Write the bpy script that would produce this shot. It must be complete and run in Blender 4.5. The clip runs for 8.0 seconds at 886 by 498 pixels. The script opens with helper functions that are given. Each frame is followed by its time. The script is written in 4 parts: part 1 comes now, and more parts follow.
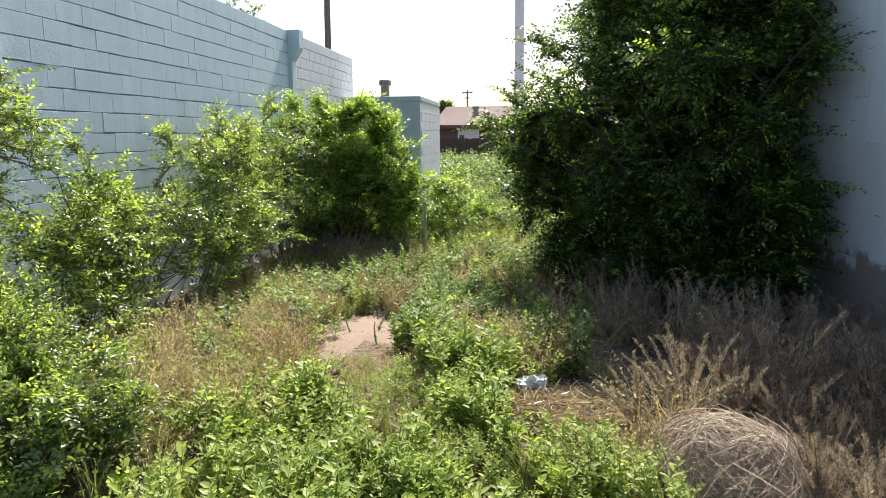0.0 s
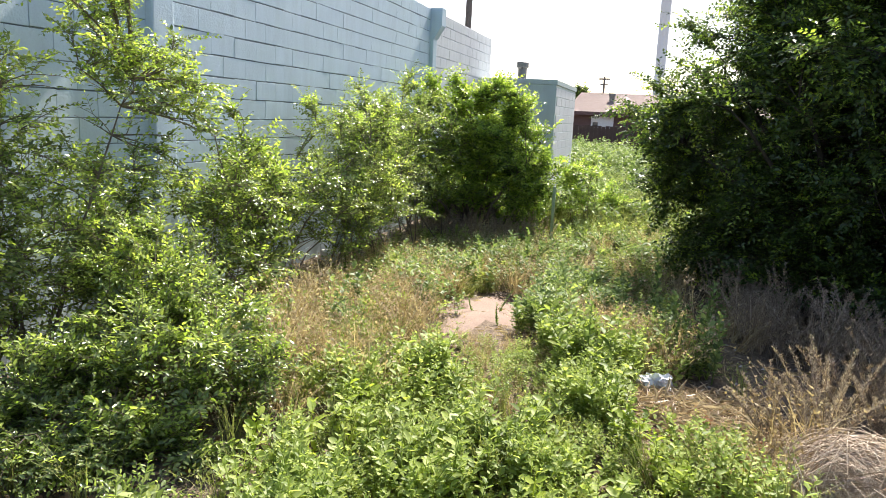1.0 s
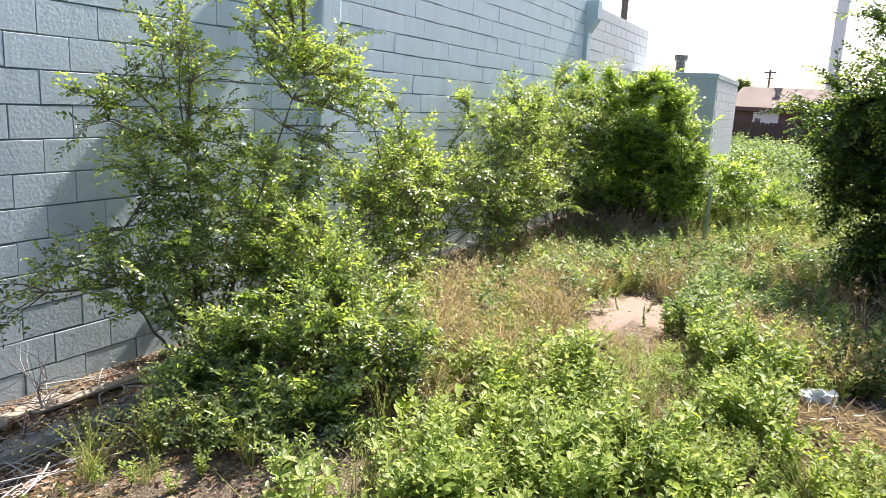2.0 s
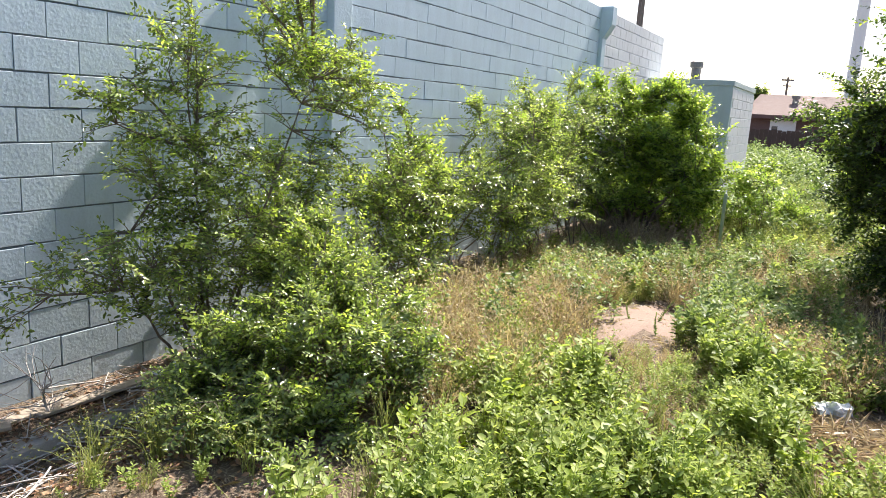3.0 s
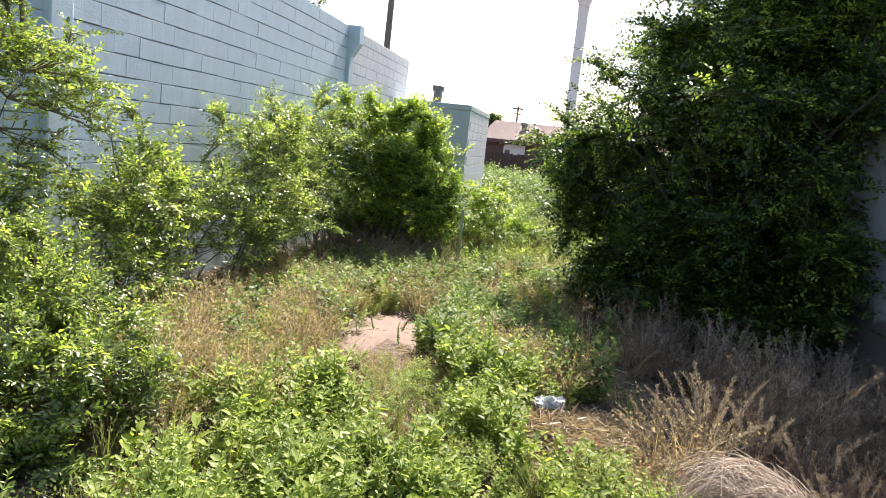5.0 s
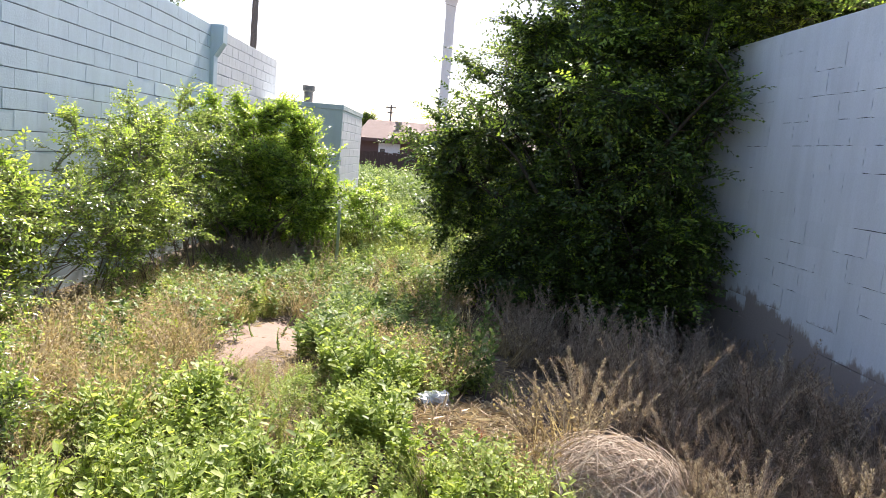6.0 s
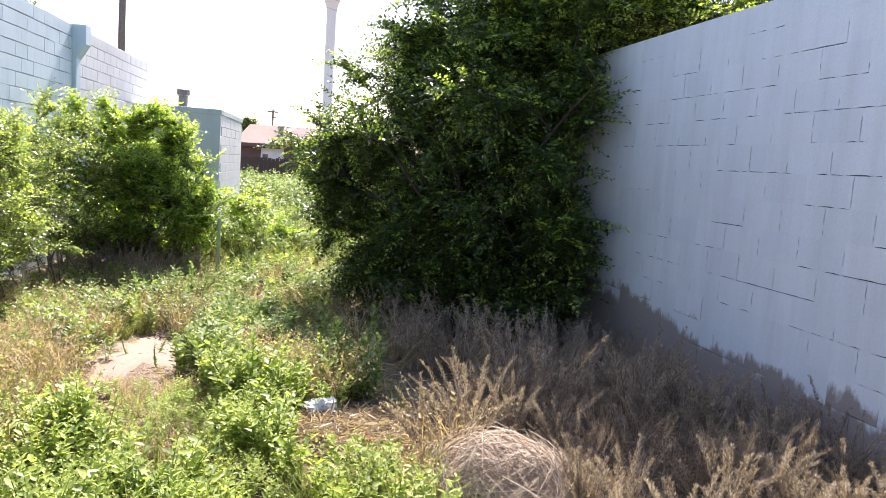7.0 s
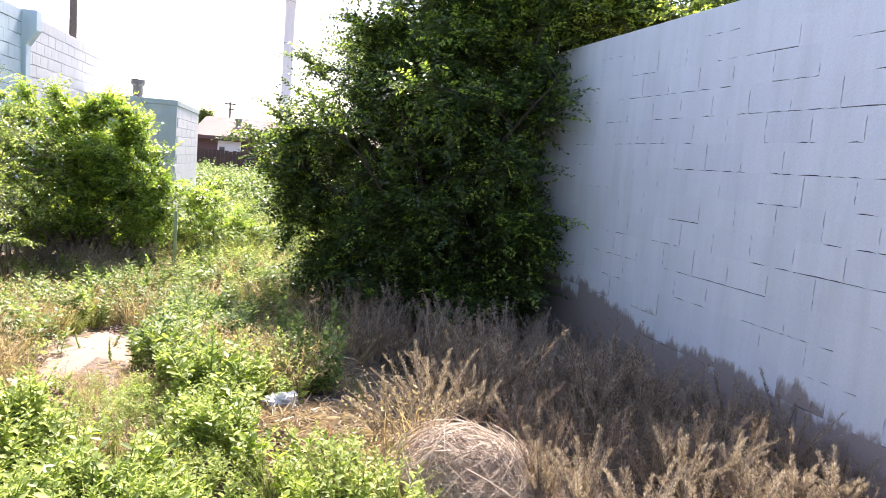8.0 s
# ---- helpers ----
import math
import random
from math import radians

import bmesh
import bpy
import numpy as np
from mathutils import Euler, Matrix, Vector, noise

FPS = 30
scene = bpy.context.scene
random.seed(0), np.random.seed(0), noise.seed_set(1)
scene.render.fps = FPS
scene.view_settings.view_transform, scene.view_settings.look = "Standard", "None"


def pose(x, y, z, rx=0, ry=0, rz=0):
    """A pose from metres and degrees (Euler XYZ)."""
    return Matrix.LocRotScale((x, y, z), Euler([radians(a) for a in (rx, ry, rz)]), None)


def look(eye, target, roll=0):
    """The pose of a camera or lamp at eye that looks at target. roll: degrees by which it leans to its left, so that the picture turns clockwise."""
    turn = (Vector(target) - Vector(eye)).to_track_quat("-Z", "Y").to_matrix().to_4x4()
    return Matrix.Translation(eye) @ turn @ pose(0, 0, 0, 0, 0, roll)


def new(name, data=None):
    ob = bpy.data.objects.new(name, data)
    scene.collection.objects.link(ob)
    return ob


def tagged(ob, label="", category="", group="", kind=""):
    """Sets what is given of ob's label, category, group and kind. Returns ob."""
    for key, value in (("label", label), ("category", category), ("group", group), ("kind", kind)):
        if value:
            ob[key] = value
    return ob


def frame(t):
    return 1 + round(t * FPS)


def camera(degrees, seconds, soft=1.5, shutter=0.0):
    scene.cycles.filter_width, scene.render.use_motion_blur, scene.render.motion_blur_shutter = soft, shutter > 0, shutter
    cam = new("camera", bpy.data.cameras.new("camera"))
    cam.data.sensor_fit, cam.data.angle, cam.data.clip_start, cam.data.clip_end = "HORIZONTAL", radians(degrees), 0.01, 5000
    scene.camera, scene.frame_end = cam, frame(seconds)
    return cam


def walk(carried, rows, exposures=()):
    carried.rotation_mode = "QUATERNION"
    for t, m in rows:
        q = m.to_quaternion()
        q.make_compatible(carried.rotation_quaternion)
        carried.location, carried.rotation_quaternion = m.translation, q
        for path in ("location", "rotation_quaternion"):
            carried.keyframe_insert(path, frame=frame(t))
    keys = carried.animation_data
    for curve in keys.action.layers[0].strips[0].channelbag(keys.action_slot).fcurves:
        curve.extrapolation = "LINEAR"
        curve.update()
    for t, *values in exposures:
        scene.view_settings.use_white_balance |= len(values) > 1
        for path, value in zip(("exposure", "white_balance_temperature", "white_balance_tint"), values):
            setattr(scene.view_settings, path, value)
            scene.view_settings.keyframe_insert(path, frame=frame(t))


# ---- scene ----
cam = camera(63.0, 8.0, soft=0.8)
PATH = [
    (0, (-0.427, 1.07, 1.988), (-0.649, 3.033, 1.673), -0.6),
    (0.5, (-0.468, 1.074, 1.973), (-0.847, 3.008, 1.633), 0.7),
    (1, (-0.491, 1.055, 1.977), (-1.035, 2.945, 1.61), 2.6),
    (1.5, (-0.514, 0.998, 1.981), (-1.292, 2.797, 1.582), 2.9),
    (1.7, (-0.523, 0.987, 1.981), (-1.356, 2.76, 1.579), 3.0),
    (2.8, (-0.516, 1.055, 1.969), (-1.511, 2.743, 1.57), 2.8),
    (3, (-0.508, 1.058, 1.973), (-1.445, 2.782, 1.585), 3.3),
    (3.5, (-0.497, 1.086, 1.964), (-1.295, 2.883, 1.601), 3.7),
    (4, (-0.485, 1.113, 1.957), (-1.131, 2.975, 1.615), 4.9),
    (4.5, (-0.463, 1.087, 1.968), (-0.918, 3.008, 1.648), 5.9),
    (4.7, (-0.455, 1.079, 1.961), (-0.86, 3.014, 1.656), 6.2),
    (5.8, (-0.433, 1.075, 1.961), (-0.462, 3.056, 1.688), 5.2),
    (6, (-0.425, 1.077, 1.963), (-0.408, 3.06, 1.7), 4.8),
    (6.5, (-0.405, 1.069, 1.963), (-0.221, 3.046, 1.723), 4.5),
    (7, (-0.381, 1.063, 1.965), (-0.062, 3.024, 1.735), 3.9),
    (7.5, (-0.39, 1.052, 1.965), (0.004, 3.0, 1.734), 3.7),
    (8, (-0.407, 1.048, 1.956), (0.024, 2.987, 1.723), 4.7),
]
walk(cam, [(t, look(eye, target, roll)) for t, eye, target, roll in PATH],
     [(0.0, 1.1, 6500, 10), (1.5, 1.47, 6500, 14), (4.5, 1.3, 6500, 15), (6.5, 1.6, 6500, 19), (8.0, 2.0, 6500, 23)])

# ---- world, sun and exposure ----
SUN_WAY = Vector((0.08, 1.0, 1.0)).normalized()      # towards the sun
world = bpy.data.worlds.new("sky")
scene.world = world
world.use_nodes = True
_n = world.node_tree.nodes
_sky = _n.new("ShaderNodeTexSky")
_sky.sky_type = "NISHITA"
_sky.sun_disc = False
_sky.sun_elevation = math.asin(SUN_WAY.z)
_sky.sun_rotation = math.atan2(SUN_WAY.x, SUN_WAY.y)
_sky.air_density, _sky.dust_density, _sky.ozone_density = 1.0, 1.6, 1.0
world.node_tree.links.new(_sky.outputs[0], _n["Background"].inputs[0])
_n["Background"].inputs[1].default_value = 0.102
_sun = bpy.data.lights.new("sun", "SUN")
_sun.energy, _sun.angle, _sun.color = 4.8, radians(0.55), (1.0, 0.95, 0.86)
sun = new("sun", _sun)
sun.matrix_world = look(SUN_WAY * 60, (0, 0, 0))

# ---- small helpers ----
rng = np.random.default_rng(7)


def fast_mesh(name, verts, faces):
    """A mesh from arrays: verts (n, 3) and faces (m, k)."""
    verts, faces = np.asarray(verts, np.float32), np.asarray(faces, np.int32)
    me = bpy.data.meshes.new(name)
    me.vertices.add(len(verts))
    me.vertices.foreach_set("co", verts.ravel())
    k = faces.shape[1]
    me.loops.add(faces.size)
    me.loops.foreach_set("vertex_index", faces.ravel())
    me.polygons.add(len(faces))
    me.polygons.foreach_set("loop_start", np.arange(0, faces.size, k, dtype=np.int32))
    me.polygons.foreach_set("loop_total", np.full(len(faces), k, np.int32))
    me.update(calc_edges=True)
    return me


def mesh_object(name, me, material, parent=None, label="", smooth=False):
    if material and not me.materials:
        me.materials.append(material)
    if smooth:
        me.polygons.foreach_set("use_smooth", np.ones(len(me.polygons), bool))
    ob = new(name, me)
    if parent:
        ob.parent = parent
    return tagged(ob, label)


def part(name, bm, material, parent, label="", smooth=False):
    """One bmesh as one mesh object under a thing or a part."""
    me = bpy.data.meshes.new(name)
    bm.normal_update()
    bm.to_mesh(me)
    bm.free()
    return mesh_object(name, me, material, parent, label, smooth)


def thing(name, label, category, place=(0, 0, 0), group="", kind=""):
    ob = new(name)
    ob.location = place
    ob.empty_display_size = 0.2
    return tagged(ob, label, category, group, kind)


def box(bm, x0, y0, z0, x1, y1, z1, bevel=0.0, turn=None):
    m = Matrix.Translation(((x0 + x1) / 2, (y0 + y1) / 2, (z0 + z1) / 2)) @ Matrix.Diagonal((x1 - x0, y1 - y0, z1 - z0, 1))
    made = bmesh.ops.create_cube(bm, size=1, matrix=(turn @ m) if turn else m)
    if bevel:
        edges = list({e for v in made["verts"] for e in v.link_edges})
        bmesh.ops.bevel(bm, geom=edges, offset=bevel, segments=2, affect="EDGES", profile=0.5)
    return bm


def tube(bm, path, radii, sides=8, cap=True):
    """A tapered tube along a list of places."""
    rings = []
    path = [Vector(p) for p in path]
    for i, p in enumerate(path):
        way = (path[min(i + 1, len(path) - 1)] - path[max(i - 1, 0)]).normalized()
        side = way.orthogonal().normalized()
        up = way.cross(side)
        r = radii[i] if hasattr(radii, "__len__") else radii
        rings.append([bm.verts.new(p + r * (math.cos(a) * side + math.sin(a) * up)) for a in np.arange(sides) * 2 * math.pi / sides])
    for a, b in zip(rings, rings[1:]):
        for i in range(sides):
            bm.faces.new((a[i], a[(i + 1) % sides], b[(i + 1) % sides], b[i]))
    if cap:
        bm.faces.new(rings[0][::-1])
        bm.faces.new(rings[-1])
    return bm


def unit(a):
    return a / np.maximum(np.linalg.norm(a, axis=-1, keepdims=True), 1e-9)


def tubes(paths, radii, sides=4):
    """Many tapered tubes at once: paths (n, s, 3), radii (n, s). Gives verts and quads."""
    n, s, _ = paths.shape
    way = unit(np.gradient(paths, axis=1))
    ref = np.where(np.abs(way[..., 2:3]) < 0.9, np.array([0, 0, 1.0]), np.array([1.0, 0, 0]))
    side = unit(np.cross(way, ref))
    up = np.cross(way, side)
    a = np.arange(sides) * 2 * np.pi / sides
    v = paths[:, :, None] + radii[:, :, None, None] * (np.cos(a)[:, None] * side[:, :, None] + np.sin(a)[:, None] * up[:, :, None])
    i = np.arange(n)[:, None, None] * s * sides + np.arange(s - 1)[:, None] * sides
    j, k = np.arange(sides), (np.arange(sides) + 1) % sides
    f = np.stack([i + j, i + k, i + sides + k, i + sides + j], -1)
    return v.reshape(-1, 3), f.reshape(-1, 4)


# Leaf outlines: along, across, lift. Two quads each, folded on the midrib.
LEAF_OVAL = np.array([[0, 0, 0], [0.38, 0.27, 0.06], [0.45, 0, -0.03], [0.38, -0.27, 0.06], [0.8, 0.19, 0.02], [1, 0, -0.1], [0.8, -0.19, 0.02]])
LEAF_KITE = np.array([[0, 0, 0], [0.45, 0.3, 0.07], [1, 0, -0.08], [0.45, -0.3, 0.07]])


def leaves(places, ways, sizes, oval=True, flat=0.6, width=1.0, faces_to=None):
    """Leaves at places, pointing along ways. flat: how far their faces turn upwards; faces_to: the way each face looks."""
    n = len(places)
    along = unit(ways)
    normal = unit(rng.normal(size=(n, 3)) + np.array([0, 0, flat * 2.2])) if faces_to is None else unit(faces_to)
    across = unit(np.cross(normal, along))
    normal = np.cross(along, across)
    form = LEAF_OVAL if oval else LEAF_KITE
    m = len(form)
    v = places[:, None] + sizes[:, None, None] * (
        form[None, :, 0:1] * along[:, None] + width * form[None, :, 1:2] * across[:, None] + form[None, :, 2:3] * normal[:, None])
    base = (np.arange(n) * m)[:, None, None]
    if oval:
        f = base + np.array([[0, 2, 1], [2, 4, 1], [2, 5, 4], [0, 3, 2], [2, 3, 6], [2, 6, 5]])[None]
    else:
        f = base + np.array([[0, 2, 1], [0, 3, 2]])[None]
    return v.reshape(-1, 3), f.reshape(-1, 3)


def joined(chunks):
    """Puts several (verts, faces) together."""
    vs, fs, n = [], [], 0
    for v, f in chunks:
        vs.append(v)
        fs.append(f + n)
        n += len(v)
    return np.concatenate(vs), np.concatenate(fs)


# ---- materials ----
def material(name, rough=0.7, metal=0.0, spec=0.4):
    mat = bpy.data.materials.new(name)
    mat.use_nodes = True
    nodes, links = mat.node_tree.nodes, mat.node_tree.links
    bsdf = nodes["Principled BSDF"]
    bsdf.inputs["Roughness"].default_value = rough
    bsdf.inputs["Metallic"].default_value = metal
    bsdf.inputs["Specular IOR Level"].default_value = spec
    return mat, nodes, links, bsdf


def noise_node(nodes, links, scale, detail=4.0, rough=0.6, space="Object", stretch=None):
    tex = nodes.new("ShaderNodeTexNoise")
    tex.inputs["Scale"].default_value, tex.inputs["Detail"].default_value, tex.inputs["Roughness"].default_value = scale, detail, rough
    if space == "World":
        src = nodes.new("ShaderNodeNewGeometry").outputs["Position"]
    else:
        src = nodes.new("ShaderNodeTexCoord").outputs[space]
    if stretch:
        mp = nodes.new("ShaderNodeMapping")
        mp.inputs["Scale"].default_value = stretch
        links.new(src, mp.inputs["Vector"])
        src = mp.outputs["Vector"]
    links.new(src, tex.inputs["Vector"])
    return tex.outputs["Fac"]


def ramp(nodes, links, fac, stops):
    r = nodes.new("ShaderNodeValToRGB")
    while len(r.color_ramp.elements) < len(stops):
        r.color_ramp.elements.new(0.5)
    for e, (p, c) in zip(r.color_ramp.elements, stops):
        e.position, e.color = p, (*c, 1) if len(c) == 3 else c
    links.new(fac, r.inputs["Fac"])
    return r.outputs["Color"]


def mix(nodes, links, fac, a, b, mode="MIX"):
    m = nodes.new("ShaderNodeMix")
    m.data_type, m.blend_type = "RGBA", mode
    for sock, v in ((m.inputs["Factor"], fac), (m.inputs["A"], a), (m.inputs["B"], b)):
        if isinstance(v, (int, float)):
            sock.default_value = v
        elif isinstance(v, tuple):
            sock.default_value = (*v, 1)
        else:
            links.new(v, sock)
    return m.outputs["Result"]


def bump(nodes, links, bsdf, height, strength=0.3, distance=0.01):
    b = nodes.new("ShaderNodeBump")
    b.inputs["Strength"].default_value, b.inputs["Distance"].default_value = strength, distance
    links.new(height, b.inputs["Height"])
    links.new(b.outputs["Normal"], bsdf.inputs["Normal"])


def math_node(nodes, links, op, a, b=0.0, clamp=False):
    m = nodes.new("ShaderNodeMath")
    m.operation, m.use_clamp = op, clamp
    for sock, v in zip(m.inputs, (a, b)):
        if isinstance(v, (int, float)):
            sock.default_value = v
        else:
            links.new(v, sock)
    return m.outputs[0]


def leaf_material(name, dark, mid, light, through_light=0.35, rough=0.42, spec=0.5, glow=1.0):
    mat, nodes, links, bsdf = material(name, rough, 0, spec)
    geo = nodes.new("ShaderNodeNewGeometry")
    patch = noise_node(nodes, links, 2.2, 3, space="World")
    tone = math_node(nodes, links, "ADD", math_node(nodes, links, "MULTIPLY", geo.outputs["Random Per Island"], 0.72),
                     math_node(nodes, links, "SUBTRACT", math_node(nodes, links, "MULTIPLY", patch, 0.9), 0.31))
    col = ramp(nodes, links, tone, [(0.12, dark), (0.5, mid), (0.9, light)])
    fine = noise_node(nodes, links, 120, 2, space="World")
    col = mix(nodes, links, 0.25, col, ramp(nodes, links, fine, [(0.3, (0.55, 0.55, 0.5)), (0.7, (1, 1, 1))]), "MULTIPLY")
    links.new(col, bsdf.inputs["Base Color"])
    tl = nodes.new("ShaderNodeBsdfTranslucent")
    links.new(mix(nodes, links, 1.0, col, (glow, glow, 0.62 * glow), "MULTIPLY"), tl.inputs["Color"])
    sh = nodes.new("ShaderNodeMixShader")
    sh.inputs[0].default_value = through_light
    links.new(bsdf.outputs[0], sh.inputs[1])
    links.new(tl.outputs[0], sh.inputs[2])
    links.new(sh.outputs[0], nodes["Material Output"].inputs["Surface"])
    return mat


def bark_material(name, a, b):
    mat, nodes, links, bsdf = material(name, 0.9, 0, 0.2)
    g = noise_node(nodes, links, 40, 5, space="Object", stretch=(1, 1, 0.2))
    links.new(ramp(nodes, links, g, [(0.3, a), (0.7, b)]), bsdf.inputs["Base Color"])
    bump(nodes, links, bsdf, g, 0.5, 0.004)
    return mat


def straw_material(name, dark, mid, light, through_light=0.2):
    return leaf_material(name, dark, mid, light, through_light, 0.7, 0.25)


def block_paint(name, tint_a, tint_b, bare=None):
    """Painted concrete block: pitted, a little streaked. bare: unpainted block below an uneven line."""
    mat, nodes, links, bsdf = material(name, 0.62, 0, 0.35)
    info = nodes.new("ShaderNodeObjectInfo")
    broad = noise_node(nodes, links, 0.9, 4, space="World")
    streak = noise_node(nodes, links, 2.6, 4, space="World", stretch=(2.5, 2.5, 0.35))
    grain = noise_node(nodes, links, 75, 4, 0.7, space="World")
    pits = nodes.new("ShaderNodeTexVoronoi")
    pits.inputs["Scale"].default_value = 46
    links.new(nodes.new("ShaderNodeNewGeometry").outputs["Position"], pits.inputs["Vector"])
    col = mix(nodes, links, broad, tint_a, tint_b)
    col = mix(nodes, links, 0.5, col, ramp(nodes, links, streak, [(0.3, (0.80, 0.80, 0.78)), (0.62, (1, 1, 1))]), "MULTIPLY")
    col = mix(nodes, links, 0.35, col, ramp(nodes, links, info.outputs["Random"], [(0.0, (0.82, 0.84, 0.86)), (1.0, (1, 1, 1))]), "MULTIPLY")
    col = mix(nodes, links, 0.3, col, ramp(nodes, links, grain, [(0.3, (0.72, 0.72, 0.70)), (0.6, (1, 1, 1))]), "MULTIPLY")
    if bare:
        pos = nodes.new("ShaderNodeSeparateXYZ")
        links.new(nodes.new("ShaderNodeNewGeometry").outputs["Position"], pos.inputs[0])
        edge = noise_node(nodes, links, 5.5, 5, 0.7, space="World", stretch=(1, 1, 0.5))
        line = math_node(nodes, links, "ADD", math_node(nodes, links, "MULTIPLY", edge, 0.42),
                         math_node(nodes, links, "MULTIPLY", info.outputs["Random"], 0.16))
        # the paint stops lower towards the street
        line = math_node(nodes, links, "ADD", line, math_node(nodes, links, "ADD", math_node(nodes, links, "MULTIPLY", pos.outputs["Y"], 0.054), 0.16))
        below = math_node(nodes, links, "MULTIPLY", math_node(nodes, links, "SUBTRACT", line, pos.outputs["Z"]), 16.0, True)
        raw = mix(nodes, links, grain, tuple(c * 0.75 for c in bare), tuple(min(1, c * 1.2) for c in bare))
        col = mix(nodes, links, below, col, raw)
    links.new(col, bsdf.inputs["Base Color"])
    h = math_node(nodes, links, "ADD", grain, math_node(nodes, links, "MULTIPLY", pits.outputs["Distance"], 0.8))
    h = math_node(nodes, links, "ADD", h, math_node(nodes, links, "MULTIPLY", noise_node(nodes, links, 14, 3, space="World"), 1.2))
    bump(nodes, links, bsdf, h, 0.3, 0.006)
    return mat


def plain_material(name, a, b, scale=6.0, rough=0.8, metal=0.0, relief=0.3, depth=0.005):
    mat, nodes, links, bsdf = material(name, rough, metal)
    g = noise_node(nodes, links, scale, 6, 0.65)
    fine = noise_node(nodes, links, scale * 11, 4, 0.6)
    col = mix(nodes, links, 0.35, mix(nodes, links, g, a, b), ramp(nodes, links, fine, [(0.3, (0.6, 0.6, 0.6)), (0.65, (1, 1, 1))]), "MULTIPLY")
    links.new(col, bsdf.inputs["Base Color"])
    bump(nodes, links, bsdf, fine, relief, depth)
    return mat


def soil_material():
    mat, nodes, links, bsdf = material("dry soil", 0.95, 0, 0.15)
    broad = noise_node(nodes, links, 0.7, 5, space="World")
    mid = noise_node(nodes, links, 9, 6, 0.7, space="World")
    fine = noise_node(nodes, links, 70, 5, 0.7, space="World")
    swirl = nodes.new("ShaderNodeVectorMath")
    swirl.operation = "ADD"
    wob = nodes.new("ShaderNodeTexNoise")
    wob.inputs["Scale"].default_value = 3.5
    links.new(nodes.new("ShaderNodeNewGeometry").outputs["Position"], wob.inputs["Vector"])
    links.new(wob.outputs["Color"], swirl.inputs[0])
    links.new(nodes.new("ShaderNodeNewGeometry").outputs["Position"], swirl.inputs[1])
    tex = nodes.new("ShaderNodeTexNoise")
    tex.inputs["Scale"].default_value, tex.inputs["Detail"].default_value = 42, 4
    links.new(swirl.outputs[0], tex.inputs["Vector"])
    straw = tex.outputs["Fac"]
    col = ramp(nodes, links, mid, [(0.3, (0.085, 0.06, 0.045)), (0.5, (0.165, 0.12, 0.09)), (0.7, (0.25, 0.19, 0.14))])
    col = mix(nodes, links, ramp(nodes, links, straw, [(0.52, (0, 0, 0)), (0.62, (1, 1, 1))]), col, (0.36, 0.29, 0.20))
    col = mix(nodes, links, ramp(nodes, links, broad, [(0.45, (0, 0, 0)), (0.65, (0.5, 0.5, 0.5))]), col, (0.13, 0.11, 0.05))
    col = mix(nodes, links, 0.4, col, ramp(nodes, links, fine, [(0.3, (0.5, 0.5, 0.5)), (0.7, (1, 1, 1))]), "MULTIPLY")
    links.new(col, bsdf.inputs["Base Color"])
    bump(nodes, links, bsdf, math_node(nodes, links, "ADD", mid, fine), 0.8, 0.02)
    return mat


M_LEFT = block_paint("pale blue painted block", (0.505, 0.60, 0.655), (0.565, 0.655, 0.705))
# Paler block tone; on the shed's side face it stands in for sunlight.
M_FAR = block_paint("pale grey painted block", (0.62, 0.61, 0.61), (0.70, 0.69, 0.68))
M_RIGHT = block_paint("white painted block", (0.72, 0.735, 0.785), (0.78, 0.79, 0.83), bare=(0.32, 0.265, 0.245))
M_JOINT = plain_material("painted mortar", (0.10, 0.12, 0.13), (0.24, 0.28, 0.31), 9)
M_JOINT_D = plain_material("open mortar joint", (0.05, 0.05, 0.055), (0.12, 0.12, 0.13), 9)
M_JOINT_W = plain_material("white painted mortar", (0.42, 0.44, 0.48), (0.55, 0.57, 0.62), 9)
M_SHED = block_paint("grey green painted block", (0.42, 0.49, 0.47), (0.51, 0.57, 0.55))
M_CONC = plain_material("weathered concrete", (0.36, 0.32, 0.27), (0.58, 0.53, 0.46), 7, 0.9, 0, 0.6, 0.01)
M_SOIL = soil_material()
M_SAND = plain_material("pale sandy dirt", (0.21, 0.145, 0.11), (0.34, 0.245, 0.19), 5, 0.95, 0, 0.7, 0.012)
M_STRAW_PALE = straw_material("pale tumbleweed", (0.42, 0.32, 0.24), (0.62, 0.50, 0.39), (0.78, 0.68, 0.56), 0.2)
M_POST = plain_material("pale green paint", (0.24, 0.30, 0.17), (0.34, 0.40, 0.24), 12, 0.5)
M_CONC_PALE = plain_material("pale concrete", (0.55, 0.52, 0.47), (0.72, 0.70, 0.66), 8, 0.9, 0, 0.5, 0.008)
M_PLANK = plain_material("weathered plank", (0.30, 0.24, 0.18), (0.50, 0.42, 0.33), 9, 0.9, 0, 0.5, 0.004)
M_TWIG_PALE = bark_material("pale dead twig", (0.34, 0.30, 0.27), (0.58, 0.54, 0.50))
M_LITTER = straw_material("brown leaf litter", (0.14, 0.075, 0.045), (0.30, 0.17, 0.10), (0.50, 0.33, 0.20), 0.1)
M_BARK = bark_material("grey brown bark", (0.10, 0.075, 0.055), (0.22, 0.18, 0.14))
# Darker copy of the bark; the crown's inner shade is put into its colour.
M_BARK_SHADED = bark_material("dark shaded bark", (0.035, 0.027, 0.02), (0.085, 0.068, 0.052))
